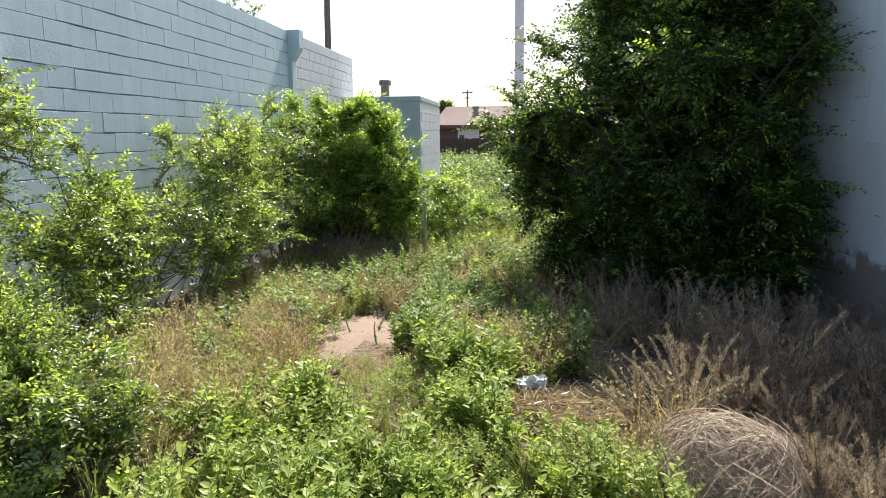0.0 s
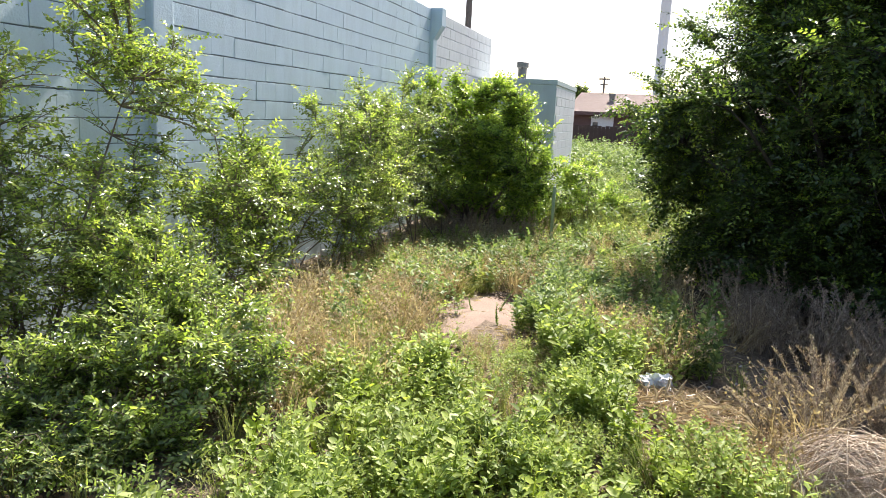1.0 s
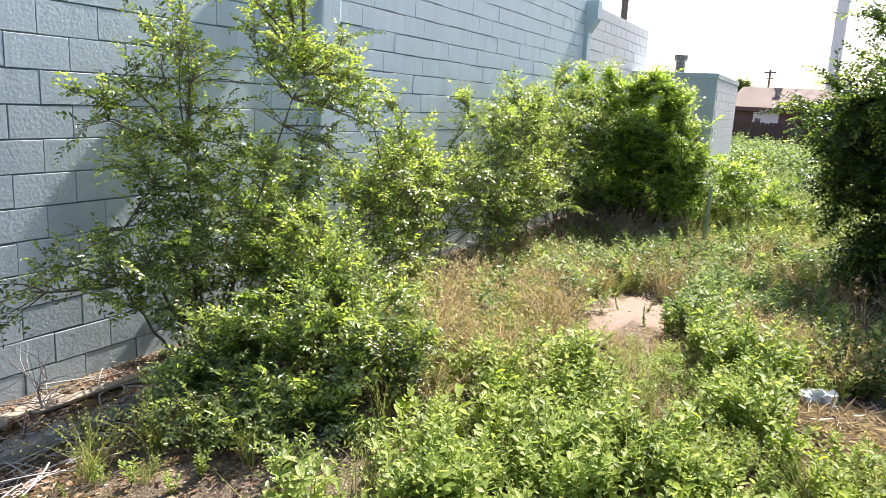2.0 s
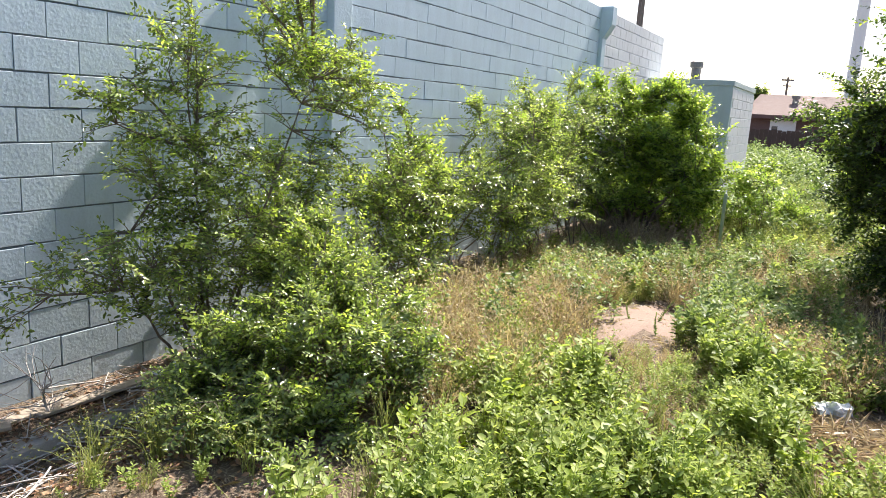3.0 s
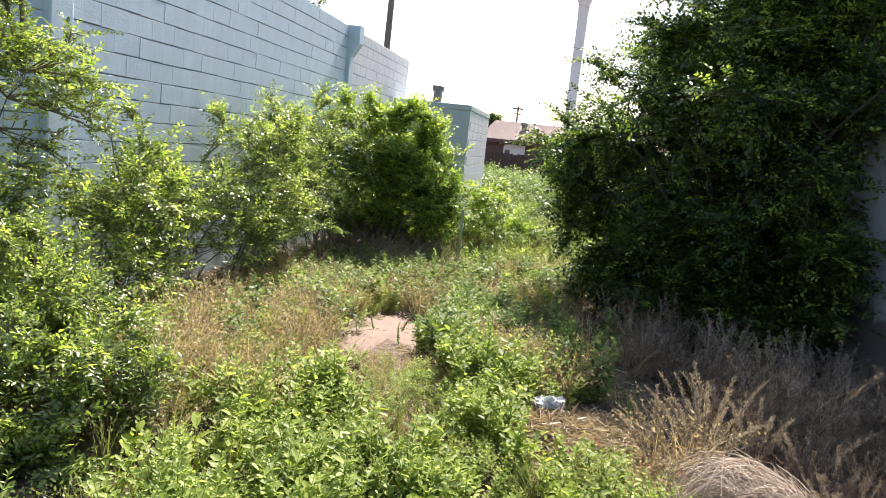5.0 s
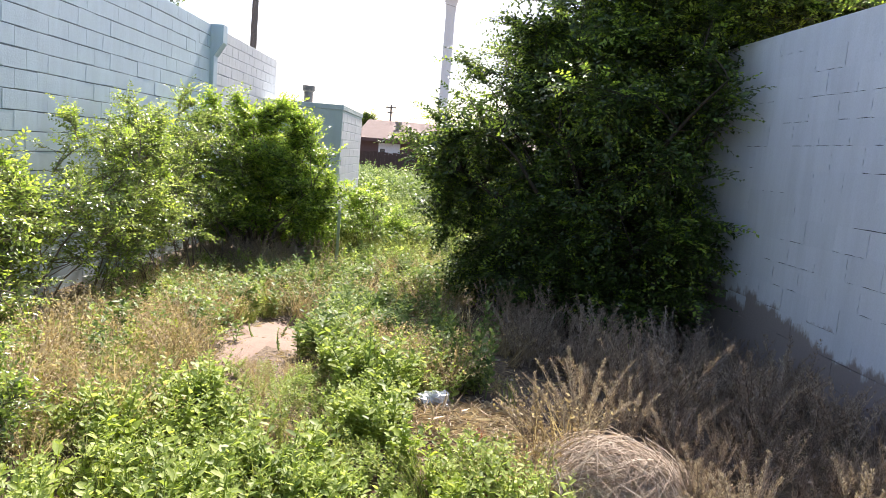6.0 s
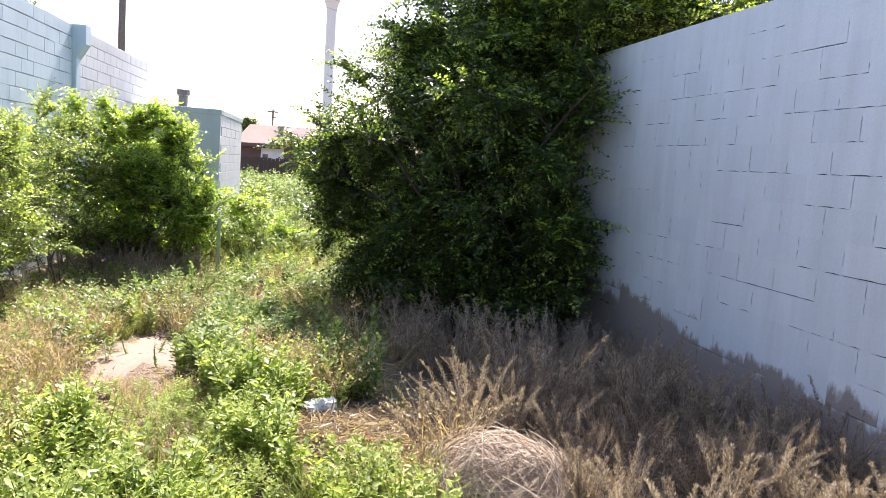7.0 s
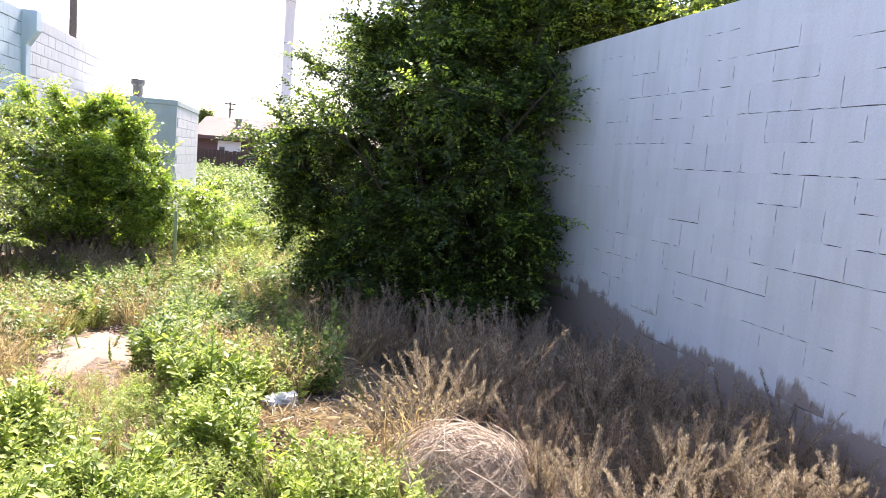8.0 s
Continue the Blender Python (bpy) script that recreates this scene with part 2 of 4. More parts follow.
M_ELM = leaf_material("elm leaf", (0.085, 0.13, 0.04), (0.195, 0.26, 0.08), (0.35, 0.42, 0.16), 0.4, 0.24, 0.6, 1.3)
M_YOUNG = leaf_material("young elm leaf", (0.22, 0.33, 0.05), (0.37, 0.49, 0.085), (0.52, 0.61, 0.16), 0.52, 0.36, 0.45, 1.4)
M_BUSH = leaf_material("bush leaf", (0.07, 0.12, 0.022), (0.175, 0.275, 0.048), (0.34, 0.45, 0.10), 0.5, 0.32, 0.5, 1.5)
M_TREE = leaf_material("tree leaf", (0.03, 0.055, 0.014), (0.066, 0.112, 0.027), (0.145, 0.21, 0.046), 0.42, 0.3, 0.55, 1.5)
M_TREE_TIP = leaf_material("young tree leaf", (0.16, 0.25, 0.04), (0.30, 0.42, 0.065), (0.46, 0.58, 0.11), 0.5, 0.34, 0.45, 1.6)
M_WEED = leaf_material("weed leaf", (0.16, 0.225, 0.055), (0.345, 0.435, 0.115), (0.55, 0.61, 0.22), 0.5, 0.5, 0.3, 1.25)
M_WEED_YELLOW = leaf_material("yellow green weed leaf", (0.24, 0.32, 0.05), (0.38, 0.48, 0.07), (0.52, 0.6, 0.12), 0.5, 0.55, 0.25, 1.2)
M_WEED_DARK = leaf_material("grey green weed leaf", (0.095, 0.15, 0.045), (0.22, 0.305, 0.10), (0.385, 0.47, 0.195), 0.45, 0.5, 0.3, 1.2)
M_RUST = leaf_material("rust red leaf", (0.20, 0.07, 0.03), (0.36, 0.14, 0.06), (0.50, 0.26, 0.11), 0.4, 0.55, 0.25)
M_GRASS = leaf_material("green grass", (0.14, 0.17, 0.05), (0.28, 0.32, 0.10), (0.45, 0.46, 0.19), 0.4, 0.6, 0.2)
M_STRAW = straw_material("dry grass", (0.25, 0.18, 0.10), (0.50, 0.385, 0.235), (0.74, 0.63, 0.45), 0.35)
M_DEAD = straw_material("dead weed", (0.18, 0.13, 0.10), (0.39, 0.295, 0.235), (0.66, 0.545, 0.45), 0.3)
# Dead weed tone made lighter; sunlight on the plumes is mixed into the colour.
M_PLUME = straw_material("pale dead plume", (0.21, 0.16, 0.135), (0.42, 0.34, 0.29), (0.69, 0.60, 0.53), 0.33)
M_ROOF = plain_material("brown shingle", (0.34, 0.235, 0.20), (0.45, 0.34, 0.30), 3)
M_BRICK = plain_material("dark red siding", (0.11, 0.065, 0.06), (0.17, 0.105, 0.095), 3)
M_WOOD = plain_material("dark weathered fence wood", (0.06, 0.034, 0.03), (0.12, 0.072, 0.06), 4)
M_WHITE = plain_material("white paint", (0.70, 0.71, 0.72), (0.80, 0.80, 0.80), 2, 0.5, 0, 0.05)
M_STEEL = plain_material("weathered steel", (0.16, 0.15, 0.14), (0.30, 0.28, 0.26), 9, 0.5, 0.7)
M_POLE = bark_material("weathered pole wood", (0.12, 0.10, 0.09), (0.22, 0.19, 0.17))
M_BAG = plain_material("pale plastic", (0.66, 0.68, 0.71), (0.82, 0.84, 0.86), 14, 0.35, 0, 0.2)
M_GLASS = plain_material("dark window glass", (0.03, 0.035, 0.04), (0.06, 0.065, 0.07), 2, 0.08, 0, 0.0)


# ---- ground ----
def ground_height(x, y):
    h = 0.05 * np.sin(x * 0.9 + 0.4) * np.cos(y * 0.55) + 0.025 * np.sin(x * 2.7 + y * 1.9) + 0.015 * np.sin(x * 6.1 - y * 4.3)
    fade = np.clip((60 - np.hypot(x, y)) / 40, 0, 1)
    # the lot rises towards the street side and drops to the kerb
    a, b = np.clip((9.8 - y) / 5.6, 0, 1), np.clip((x + 4.05) / 1.3, 0, 1)
    bank = 0.36 * (a * a * (3 - 2 * a)) * (b * b * (3 - 2 * b))
    return (h * (0.35 + 0.65 * b) + bank) * fade


def axis_steps(near0, near1, step, far):
    a = list(np.arange(near0, near1 + 1e-6, step))
    out, s = [], step
    p = near1
    while p < far:
        s *= 1.35
        p += s
        out.append(p)
    low, p, s = [], near0, step
    while p > -far:
        s *= 1.35
        p -= s
        low.append(p)
    return np.array(low[::-1] + a + out)


gx, gy = axis_steps(-5.5, 4.5, 0.09, 900), axis_steps(-1, 16, 0.09, 900)
X, Y = np.meshgrid(gx, gy)
Zg = ground_height(X, Y)
_i = np.arange(len(gx) * len(gy)).reshape(len(gy), len(gx))
ground = mesh_object("ground", fast_mesh("ground", np.stack([X, Y, Zg], -1).reshape(-1, 3),
                     np.stack([_i[:-1, :-1], _i[:-1, 1:], _i[1:, 1:], _i[1:, :-1]], -1).reshape(-1, 4)), M_SOIL, None,
                     "dry brown soil littered with straw between the walls", True)
tagged(ground, category="ground", kind="structure")


def on_ground(x, y):
    return float(ground_height(np.float64(x), np.float64(y)))


def sand_patch():
    bm = bmesh.new()
    cx, cy = -1.86, 7.6
    rings = []
    for k, r in enumerate((0.0, 0.35, 0.7, 1.0)):
        ring = []
        for i in range(36):
            a = 2 * math.pi * i / 36
            wob = 0.95 + 0.26 * math.sin(3 * a + 1) + 0.16 * math.sin(7 * a) + 0.10 * math.sin(13 * a + 2)
            x, y = cx + 0.44 * r * wob * math.cos(a), cy + 1.3 * r * wob * math.sin(a)
            ring.append(bm.verts.new((x, y, on_ground(x, y) + (0.016 if r < 0.9 else -0.02) + 0.012 * math.sin(9 * x) * math.sin(7 * y))))
        rings.append(ring)
    for a, b in zip(rings, rings[1:]):
        for i in range(36):
            bm.faces.new((a[i], b[i], b[(i + 1) % 36], a[(i + 1) % 36]))
    bmesh.ops.remove_doubles(bm, verts=bm.verts, dist=0.002)
    ob = part("sand_patch", bm, M_SAND, None, "bare pale sandy dirt patch among the weeds", True)
    tagged(ob, category="dirt patch", kind="structure")


sand_patch()

# ---- plants ----
def crown_points(n, lumps):
    """Places inside a union of ellipsoids (cx, cy, cz, rx, ry, rz), with an uneven outline."""
    lumps = np.array(lumps, float)
    vol = lumps[:, 3] * lumps[:, 4] * lumps[:, 5]
    pick = rng.choice(len(lumps), n, p=vol / vol.sum())
    d = unit(rng.normal(size=(n, 3)))
    r = rng.random(n) ** 0.4
    a = pick * 1.7
    r *= 0.9 + 0.2 * np.sin(d[:, 0] * 5 + a) * np.cos(d[:, 2] * 4 + a) + 0.12 * np.sin(d[:, 1] * 9 + d[:, 2] * 7 + a)
    return lumps[pick, :3] + d * r[:, None] * lumps[pick, 3:]


def bend(a, b, sag, n=4):
    """Curved ways from a to b: (m, n, 3)."""
    t = np.linspace(0, 1, n)[None, :, None]
    mid = (a + b) / 2 + sag
    return (1 - t) ** 2 * a[:, None] + 2 * t * (1 - t) * mid[:, None] + t ** 2 * b[:, None]


def joins(tips, hubs):
    """For each tip the hub it grows from: near, and rather below it than above."""
    gap = ((tips[:, None] - hubs[None]) ** 2).sum(-1) + 1.2 * np.maximum(0, hubs[None, :, 2] - tips[:, None, 2] + 0.12) ** 2
    return hubs[gap.argmin(1)]


def elm(name, label, category, base, lumps, stems, shoots_n, leaf, shoot=0.34, mats=None, bark=None, oval=False, trunk=0.02, spread=0.05,
        young=0.35, width=0.86, spacing=0.55, droop=0.25, clump=0.8, lean=0.25, rise=0.12, per_branch=60, group=""):
    """A woody plant: stems, branches, side branches, and shoots set with two ranks of leaves, the young ones at their tips."""
    mats, bark = mats or (M_ELM, M_YOUNG), bark or M_BARK
    top = thing(name, label, category, base, group)
    lumps = [np.array(l, float) - np.r_[np.array(base, float), 0, 0, 0] for l in lumps]
    ends = crown_points(stems, lumps)
    ends[:, 2] = np.abs(ends[:, 2])
    start = np.c_[rng.normal(size=(stems, 2)) * spread, np.full(stems, -0.06)]
    sag = np.c_[(start - ends)[:, :2] * lean, np.abs(ends[:, 2]) * 0.15] + rng.normal(size=(stems, 3)) * 0.05
    ways = bend(start, ends, sag, 10)
    ways[:, 1:-1] += rng.normal(size=ways[:, 1:-1].shape) * 0.014
    rad = trunk * rng.uniform(0.5, 1.0, (stems, 1)) * np.linspace(1, 0.14, 10)[None]
    for k in range(stems):
        v, f = tubes(ways[k:k + 1], rad[k:k + 1], 7)
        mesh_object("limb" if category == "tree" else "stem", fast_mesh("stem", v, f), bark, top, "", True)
    # branches, then side branches out of both
    grown, wood, hubs = [], [], ways[:, 2:].reshape(-1, 3)
    n1 = max(10, shoots_n // per_branch)
    for n, thick in ((n1, 0.013), (n1 * 4, 0.008)):
        tips = crown_points(n, lumps)
        tips[:, 2] = np.maximum(tips[:, 2], 0.08)
        a = joins(tips, hubs)
        reach = np.linalg.norm(tips - a, axis=1, keepdims=True)
        br = bend(a, tips, np.array([0, 0, 0.14]) * reach + rng.normal(size=(n, 3)) * 0.11 * reach, 7)
        wood.append(tubes(br, np.clip(0.002 + thick * reach, 0.002, 0.03) * np.linspace(1, 0.25, 7)[None], 4))
        grown.append(br)
        hubs = np.concatenate([hubs, br[:, 1:6].reshape(-1, 3)])
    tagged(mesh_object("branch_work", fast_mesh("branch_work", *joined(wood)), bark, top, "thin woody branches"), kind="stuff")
    br = np.concatenate(grown)
    size = np.linalg.norm(br[:, 6] - br[:, 0], axis=1)
    w = (size + 0.1) * (rng.gamma(clump, size=len(br)) + 0.12)
    own = rng.choice(len(br), shoots_n, p=w / w.sum())
    at = rng.uniform(0.12, 1.0, shoots_n) ** 0.8 * 5.999
    i = at.astype(int)
    u = (at - i)[:, None]
    a = br[own, i] * (1 - u) + br[own, i + 1] * u
    way = unit(unit(br[own, i + 1] - br[own, i]) * 0.8 + rng.normal(size=(shoots_n, 3)) * np.array([0.6, 0.6, 0.35]) + np.array([0, 0, rise]))
    length = shoot * rng.uniform(0.25, 1.0, shoots_n) ** 1.2
    tips = a + way * length[:, None] - np.array([0, 0, droop]) * length[:, None] ** 1.5
    tips[:, 2] = np.maximum(tips[:, 2], 0.05)
    tw = bend(a, tips, np.array([0, 0, 0.13]) * length[:, None] + rng.normal(size=(shoots_n, 3)) * 0.05 * length[:, None], 5)
    v, f = tubes(tw, np.clip(0.0012 + 0.003 * length, 0.001, 0.003)[:, None] * np.linspace(1, 0.35, 5)[None], 3)
    tagged(mesh_object("twig_work", fast_mesh("twig_work", v, f), bark, top, "thin leafy shoots"), kind="stuff")
    # leaves in two ranks
    m = int(shoot / (leaf * spacing)) + 1
    step = np.arange(m)[None] * leaf * spacing / length[:, None] + rng.uniform(0.0, 0.1, (shoots_n, 1))
    row, col = np.nonzero(step < 1.0)
    t = step[row, col]
    i = np.minimum((t * 4).astype(int), 3)
    u = (t * 4 - i)[:, None]
    p0, p1 = tw[row, i], tw[row, i + 1]
    fwd = unit(p1 - p0)
    flat = unit(rng.normal(size=(shoots_n, 3)) * 0.42 + np.array([0, 0, 1.0]))[row]
    side = unit(np.cross(fwd, flat)) * np.where(col % 2 == 0, 1.0, -1.0)[:, None]
    out = fwd * 0.55 + side * 0.85 + rng.normal(size=fwd.shape) * 0.25
    face = flat + rng.normal(size=fwd.shape) * 0.35
    big = leaf * (0.72 + 0.45 * np.sin(np.pi * np.clip(t, 0, 1))) * rng.uniform(0.75, 1.2, len(t))
    place = p0 * (1 - u) + p1 * u
    # Bright young tips grow commoner with height: the sunlit top is put into colour.
    high = tw[:, 4, 2] / tw[:, 4, 2].max()
    fresh = (rng.random(shoots_n) < young * np.clip(0.25 + 1.25 * high, 0, 1.6))[row] & (t > 0.4 + rng.uniform(-0.15, 0.15, len(t)))
    for pick, mat, what, note in ((~fresh, mats[0], "crown" if category == "tree" else "foliage", "small dark green leaves"), (fresh, mats[1], "new_growth", "fresh yellow-green leaves at the shoot tips")):
        if pick.any():
            v, f = leaves(place[pick], out[pick], big[pick] * (0.9 if what == "new_growth" else 1.0), oval, 0.55, width, face[pick])
            tagged(mesh_object(what, fast_mesh(what, v, f), mat, top, note), kind="stuff")
    return top

# ---- block walls ----
BL, CO = 0.4064, 0.2032


def block_mesh(name, length, gaps, depth=0.19, edge=0.006):
    """A block with its face on x = 0 looking to +x, from y = 0 and z = 0. gaps: open joint at the start, end, bottom and top."""
    a, b, c, d = gaps
    y0, y1, z0, z1 = a, length - b, c, CO - d
    e = edge
    v = [(-depth, y0, z0), (-depth, y1, z0), (-depth, y1, z1), (-depth, y0, z1),
         (-e * 0.8, y0, z0), (-e * 0.8, y1, z0), (-e * 0.8, y1, z1), (-e * 0.8, y0, z1),
         (0, y0 + e, z0 + e), (0, y1 - e, z0 + e), (0, y1 - e, z1 - e), (0, y0 + e, z1 - e)]
    f = [(0, 3, 2, 1), (0, 1, 5, 4), (1, 2, 6, 5), (2, 3, 7, 6), (3, 0, 4, 7),
         (4, 5, 9, 8), (5, 6, 10, 9), (6, 7, 11, 10), (7, 4, 8, 11), (8, 9, 10, 11)]
    return v, f


def block_run(wall, mat, place, way, u0, u1, z0, courses, phase, near0, near1, joint, open_share, base_gap, edge=0.006):
    """Lays the courses of a wall face: each block near the camera is a part, those further off are joined."""
    pick = random.Random(11)
    turn = Matrix(((way.y, way.x, 0, 0), (-way.x, way.y, 0, 0), (0, 0, 1, 0), (0, 0, 0, 1)))
    turn = Matrix.Translation(place) @ turn
    cache, far_v, far_f, n = {}, [], [], 0
    for k in range(courses):
        first = u0 + ((phase + (k % 2) * BL / 2 - u0) % BL) - BL
        cuts = [max(u0, min(u1, first + i * BL)) for i in range(int((u1 - u0) / BL) + 4)]
        for a, b in zip(cuts, cuts[1:]):
            if b - a < 0.05:
                continue
            gaps = tuple(round((joint / 2 * pick.choice((0.5, 0.8, 1.1, 1.5)) if pick.random() < s else base_gap), 4) for s in (open_share[0], open_share[0], open_share[1], open_share[1]))
            key = (round(b - a, 3), gaps)
            proud = pick.uniform(-0.0015, 0.0025)
            if near0 <= a and b <= near1:
                if key not in cache:
                    me = bpy.data.meshes.new("block")
                    v, f = block_mesh("block", b - a, gaps, edge=edge)
                    me.from_pydata(v, [], f)
                    me.materials.append(mat)
                    cache[key] = me
                ob = new("block", cache[key])
                ob.parent = wall
                ob.matrix_basis = turn @ Matrix.Translation((proud, a, z0 + k * CO))
            else:
                v, f = block_mesh("block", b - a, gaps, edge=edge)
                m = turn @ Matrix.Translation((proud, a, z0 + k * CO))
                far_v += [m @ Vector(p) for p in v]
                far_f += [tuple(i + n for i in q) for q in f]
                n += len(v)
    if far_v:
        me = bpy.data.meshes.new("blockwork")
        me.from_pydata(far_v, [], far_f)
        tagged(mesh_object("blockwork", me, mat, wall), kind="stuff")


def left_wall():
    wall = tagged(thing("wall_left", "pale blue painted concrete block wall with dark joints", "wall"), kind="structure")
    part("mortar", box(bmesh.new(), -4.93, -3.5, -0.25, -4.712, 14.3, 3.855), M_JOINT, wall, "recessed painted mortar joints")
    block_run(wall, M_LEFT, Vector((-4.7, 0, 0)), Vector((0, 1, 0)), -3.5, 6.38, 0, 19, 3.76 - BL / 2, 2.5, 6.39, 0.011, (0.4, 0.97), 0.0025, 0.002)
    block_run(wall, M_LEFT, Vector((-4.7, 0, 0)), Vector((0, 1, 0)), 6.68, 14.18, 0, 19, 7.31, 6.6, 9.1, 0.012, (0.08, 0.95), 0.0005, 0.001)
    back = tagged(thing("wall_left_far", "pale grey painted block wall beyond the pilaster", "wall"), kind="structure")
    part("mortar", box(bmesh.new(), -4.93, 14.3, -0.25, -4.712, 19.2, 3.855), M_JOINT_W, back, "recessed pale mortar")
    block_run(back, M_FAR, Vector((-4.7, 0, 0)), Vector((0, 1, 0)), 14.42, 19.22, 0, 19, 14.9, 90, 91, 0.012, (0.15, 0.9), 0.002)
    end = bmesh.new()
    box(end, -9.0, 19.0, -0.25, -4.72, 19.2, 3.86)
    part("end_wall", end, M_FAR, back)
    roof = bmesh.new()
    box(roof, -13, -3.5, 3.2, -4.93, 19.1, 3.45)
    tagged(part("flat_roof", roof, M_CONC, None, "flat roof behind the block parapet"), category="roof", kind="structure")
    for name, y0, y1 in (("pilaster", 6.38, 6.68), ("pilaster", 14.18, 14.42)):
        bm = bmesh.new()
        box(bm, -4.9, y0, -0.2, -4.63, y1 - 0.02, 3.4, 0.015)
        # corbelled head that widens upwards
        prof = [(-4.72, 3.28), (-4.63, 3.32), (-4.48, 3.56), (-4.48, 3.87), (-4.72, 3.87)]
        a = [bm.verts.new((x, y0 - 0.004, z)) for x, z in prof]
        b = [bm.verts.new((x, y1, z)) for x, z in prof]
        bm.faces.new(a)
        bm.faces.new(b[::-1])
        for i in range(len(prof)):
            j = (i + 1) % len(prof)
            bm.faces.new((a[j], a[i], b[i], b[j]))
        bmesh.ops.recalc_face_normals(bm, faces=bm.faces)
        ob = part(name, bm, M_LEFT, None, "painted concrete pilaster with a corbelled head on the block wall")
        tagged(ob, category="pilaster", kind="structure", group="pilasters of the wall")


left_wall()

RW_AT, RW_WAY = Vector((2.758, 4.665, 0)), Vector((-0.0667, 0.9978, 0))


def ragged_block(pick, length, head, bed, depth=0.19):
    """A block whose painted-over joints have broken open in places, along one end and below."""
    def bite(wide):
        return pick.choice((0.0, wide, wide, wide * 1.5)) if pick.random() < 0.8 else 0.0
    low = [(length * k / 7, bite(0.0052) if bed else 0.0) for k in range(8)]
    end = [(bite(0.006) if head else 0.0, CO * k / 5) for k in range(4, 0, -1)]
    ring = [*low, (length, CO), (0.0, CO), *end]
    n = len(ring)
    v = [(-0.0004, y, z) for y, z in ring] + [(-depth, y, z) for y, z in ring]
    f = [tuple(range(n))] + [(k, k + n, (k + 1) % n + n, (k + 1) % n) for k in range(n)]
    return v, f


def right_wall():
    wall = tagged(thing("wall_right", "white painted concrete block wall, unpainted near the ground", "wall"), kind="structure")
    turn = Matrix.Translation(RW_AT) @ Matrix(((-RW_WAY.y, RW_WAY.x, 0, 0), (RW_WAY.x, RW_WAY.y, 0, 0), (0, 0, 1, 0), (0, 0, 0, 1)))
    bm = bmesh.new()
    box(bm, -0.22, -8.0, -0.25, -0.011, 12.0, 3.28, turn=turn)
    bmesh.ops.recalc_face_normals(bm, faces=bm.faces)
    part("mortar", bm, M_JOINT_D, wall, "open mortar joints")
    pick = random.Random(5)
    cache, far_v, far_f, n = {}, [], [], 0
    # share of open joints at the end of and below the blocks, course by course from the top
    heads = (0.15, 0.5, 0.75, 0.9, 0.9, 0.95, 0.9, 0.85, 0.8, 0.75)
    beds = (0.1, 0.45, 0.85, 0.7, 0.85, 0.6, 0.45, 0.35, 0.35, 0.4)
    for k in range(16):
        z0 = 3.286 - 16 * CO + k * CO
        first = -8.0 + ((0.137 + (k % 2) * BL / 2 + 8.0) % BL) - BL
        for i in range(51):
            a = max(-8.0, first + i * BL)
            b = min(12.0, first + (i + 1) * BL)
            if b - a < 0.05:
                continue
            row = 15 - k
            worn = 1.0 if a < 2.4 else 0.65 if a < 3.4 else 0.3
            head = pick.random() < worn * (heads[row] if row < 10 else 0.5)
            bed = pick.random() < worn * (beds[row] if row < 10 else 0.4)
            m = turn @ Matrix.Translation((pick.uniform(-0.0005, 0.0003), a, z0))
            if -2.2 <= a and b < 5.2:
                key = (round(b - a, 3), head, bed, pick.randrange(6))
                if key not in cache:
                    v, f = ragged_block(pick, b - a, head, bed)
                    me = bpy.data.meshes.new("block")
                    me.from_pydata(v, [], [q[::-1] for q in f])
                    me.materials.append(M_RIGHT)
                    cache[key] = me
                ob = new("block", cache[key])
                ob.parent = wall
                ob.matrix_basis = m
            else:
                v, f = ragged_block(pick, b - a, head, bed)
                far_v += [m @ Vector(p) for p in v]
                far_f += [tuple(j + n for j in q[::-1]) for q in f]
                n += len(v)
    me = bpy.data.meshes.new("blockwork")
    me.from_pydata(far_v, [], far_f)
    tagged(mesh_object("blockwork", me, M_RIGHT, wall), kind="stuff")


right_wall()


KERB_X = -4.05


def kerb():
    for y0, y1 in ((-1.0, 2.1), (2.115, 5.2), (5.215, 8.3), (8.315, 11.4)):
        bm = box(bmesh.new(), KERB_X - 0.12, y0, -0.15, KERB_X, y1, 0.08, 0.012)
        bmesh.ops.subdivide_edges(bm, edges=[e for e in bm.edges if abs((e.verts[0].co - e.verts[1].co).y) > 1], cuts=40)
        for v in bm.verts:
            v.co += Vector((noise.noise(v.co * 6) * 0.018, 0, noise.noise(v.co * 7 + Vector((3, 1, 7))) * 0.024))
        tagged(part("kerb", bm, M_CONC, None, "weathered concrete kerb along the block wall", True), category="kerb", kind="structure", group="kerb stones")
    bm = bmesh.new()
    box(bm, -4.7, -1.0, -0.2, KERB_X - 0.12, 11.4, 0.05)
    bmesh.ops.subdivide_edges(bm, edges=bm.edges[:], cuts=3)
    tagged(part("planting_strip", bm, M_SOIL, None, "littered soil strip between kerb and wall"), category="soil", kind="structure")


kerb()

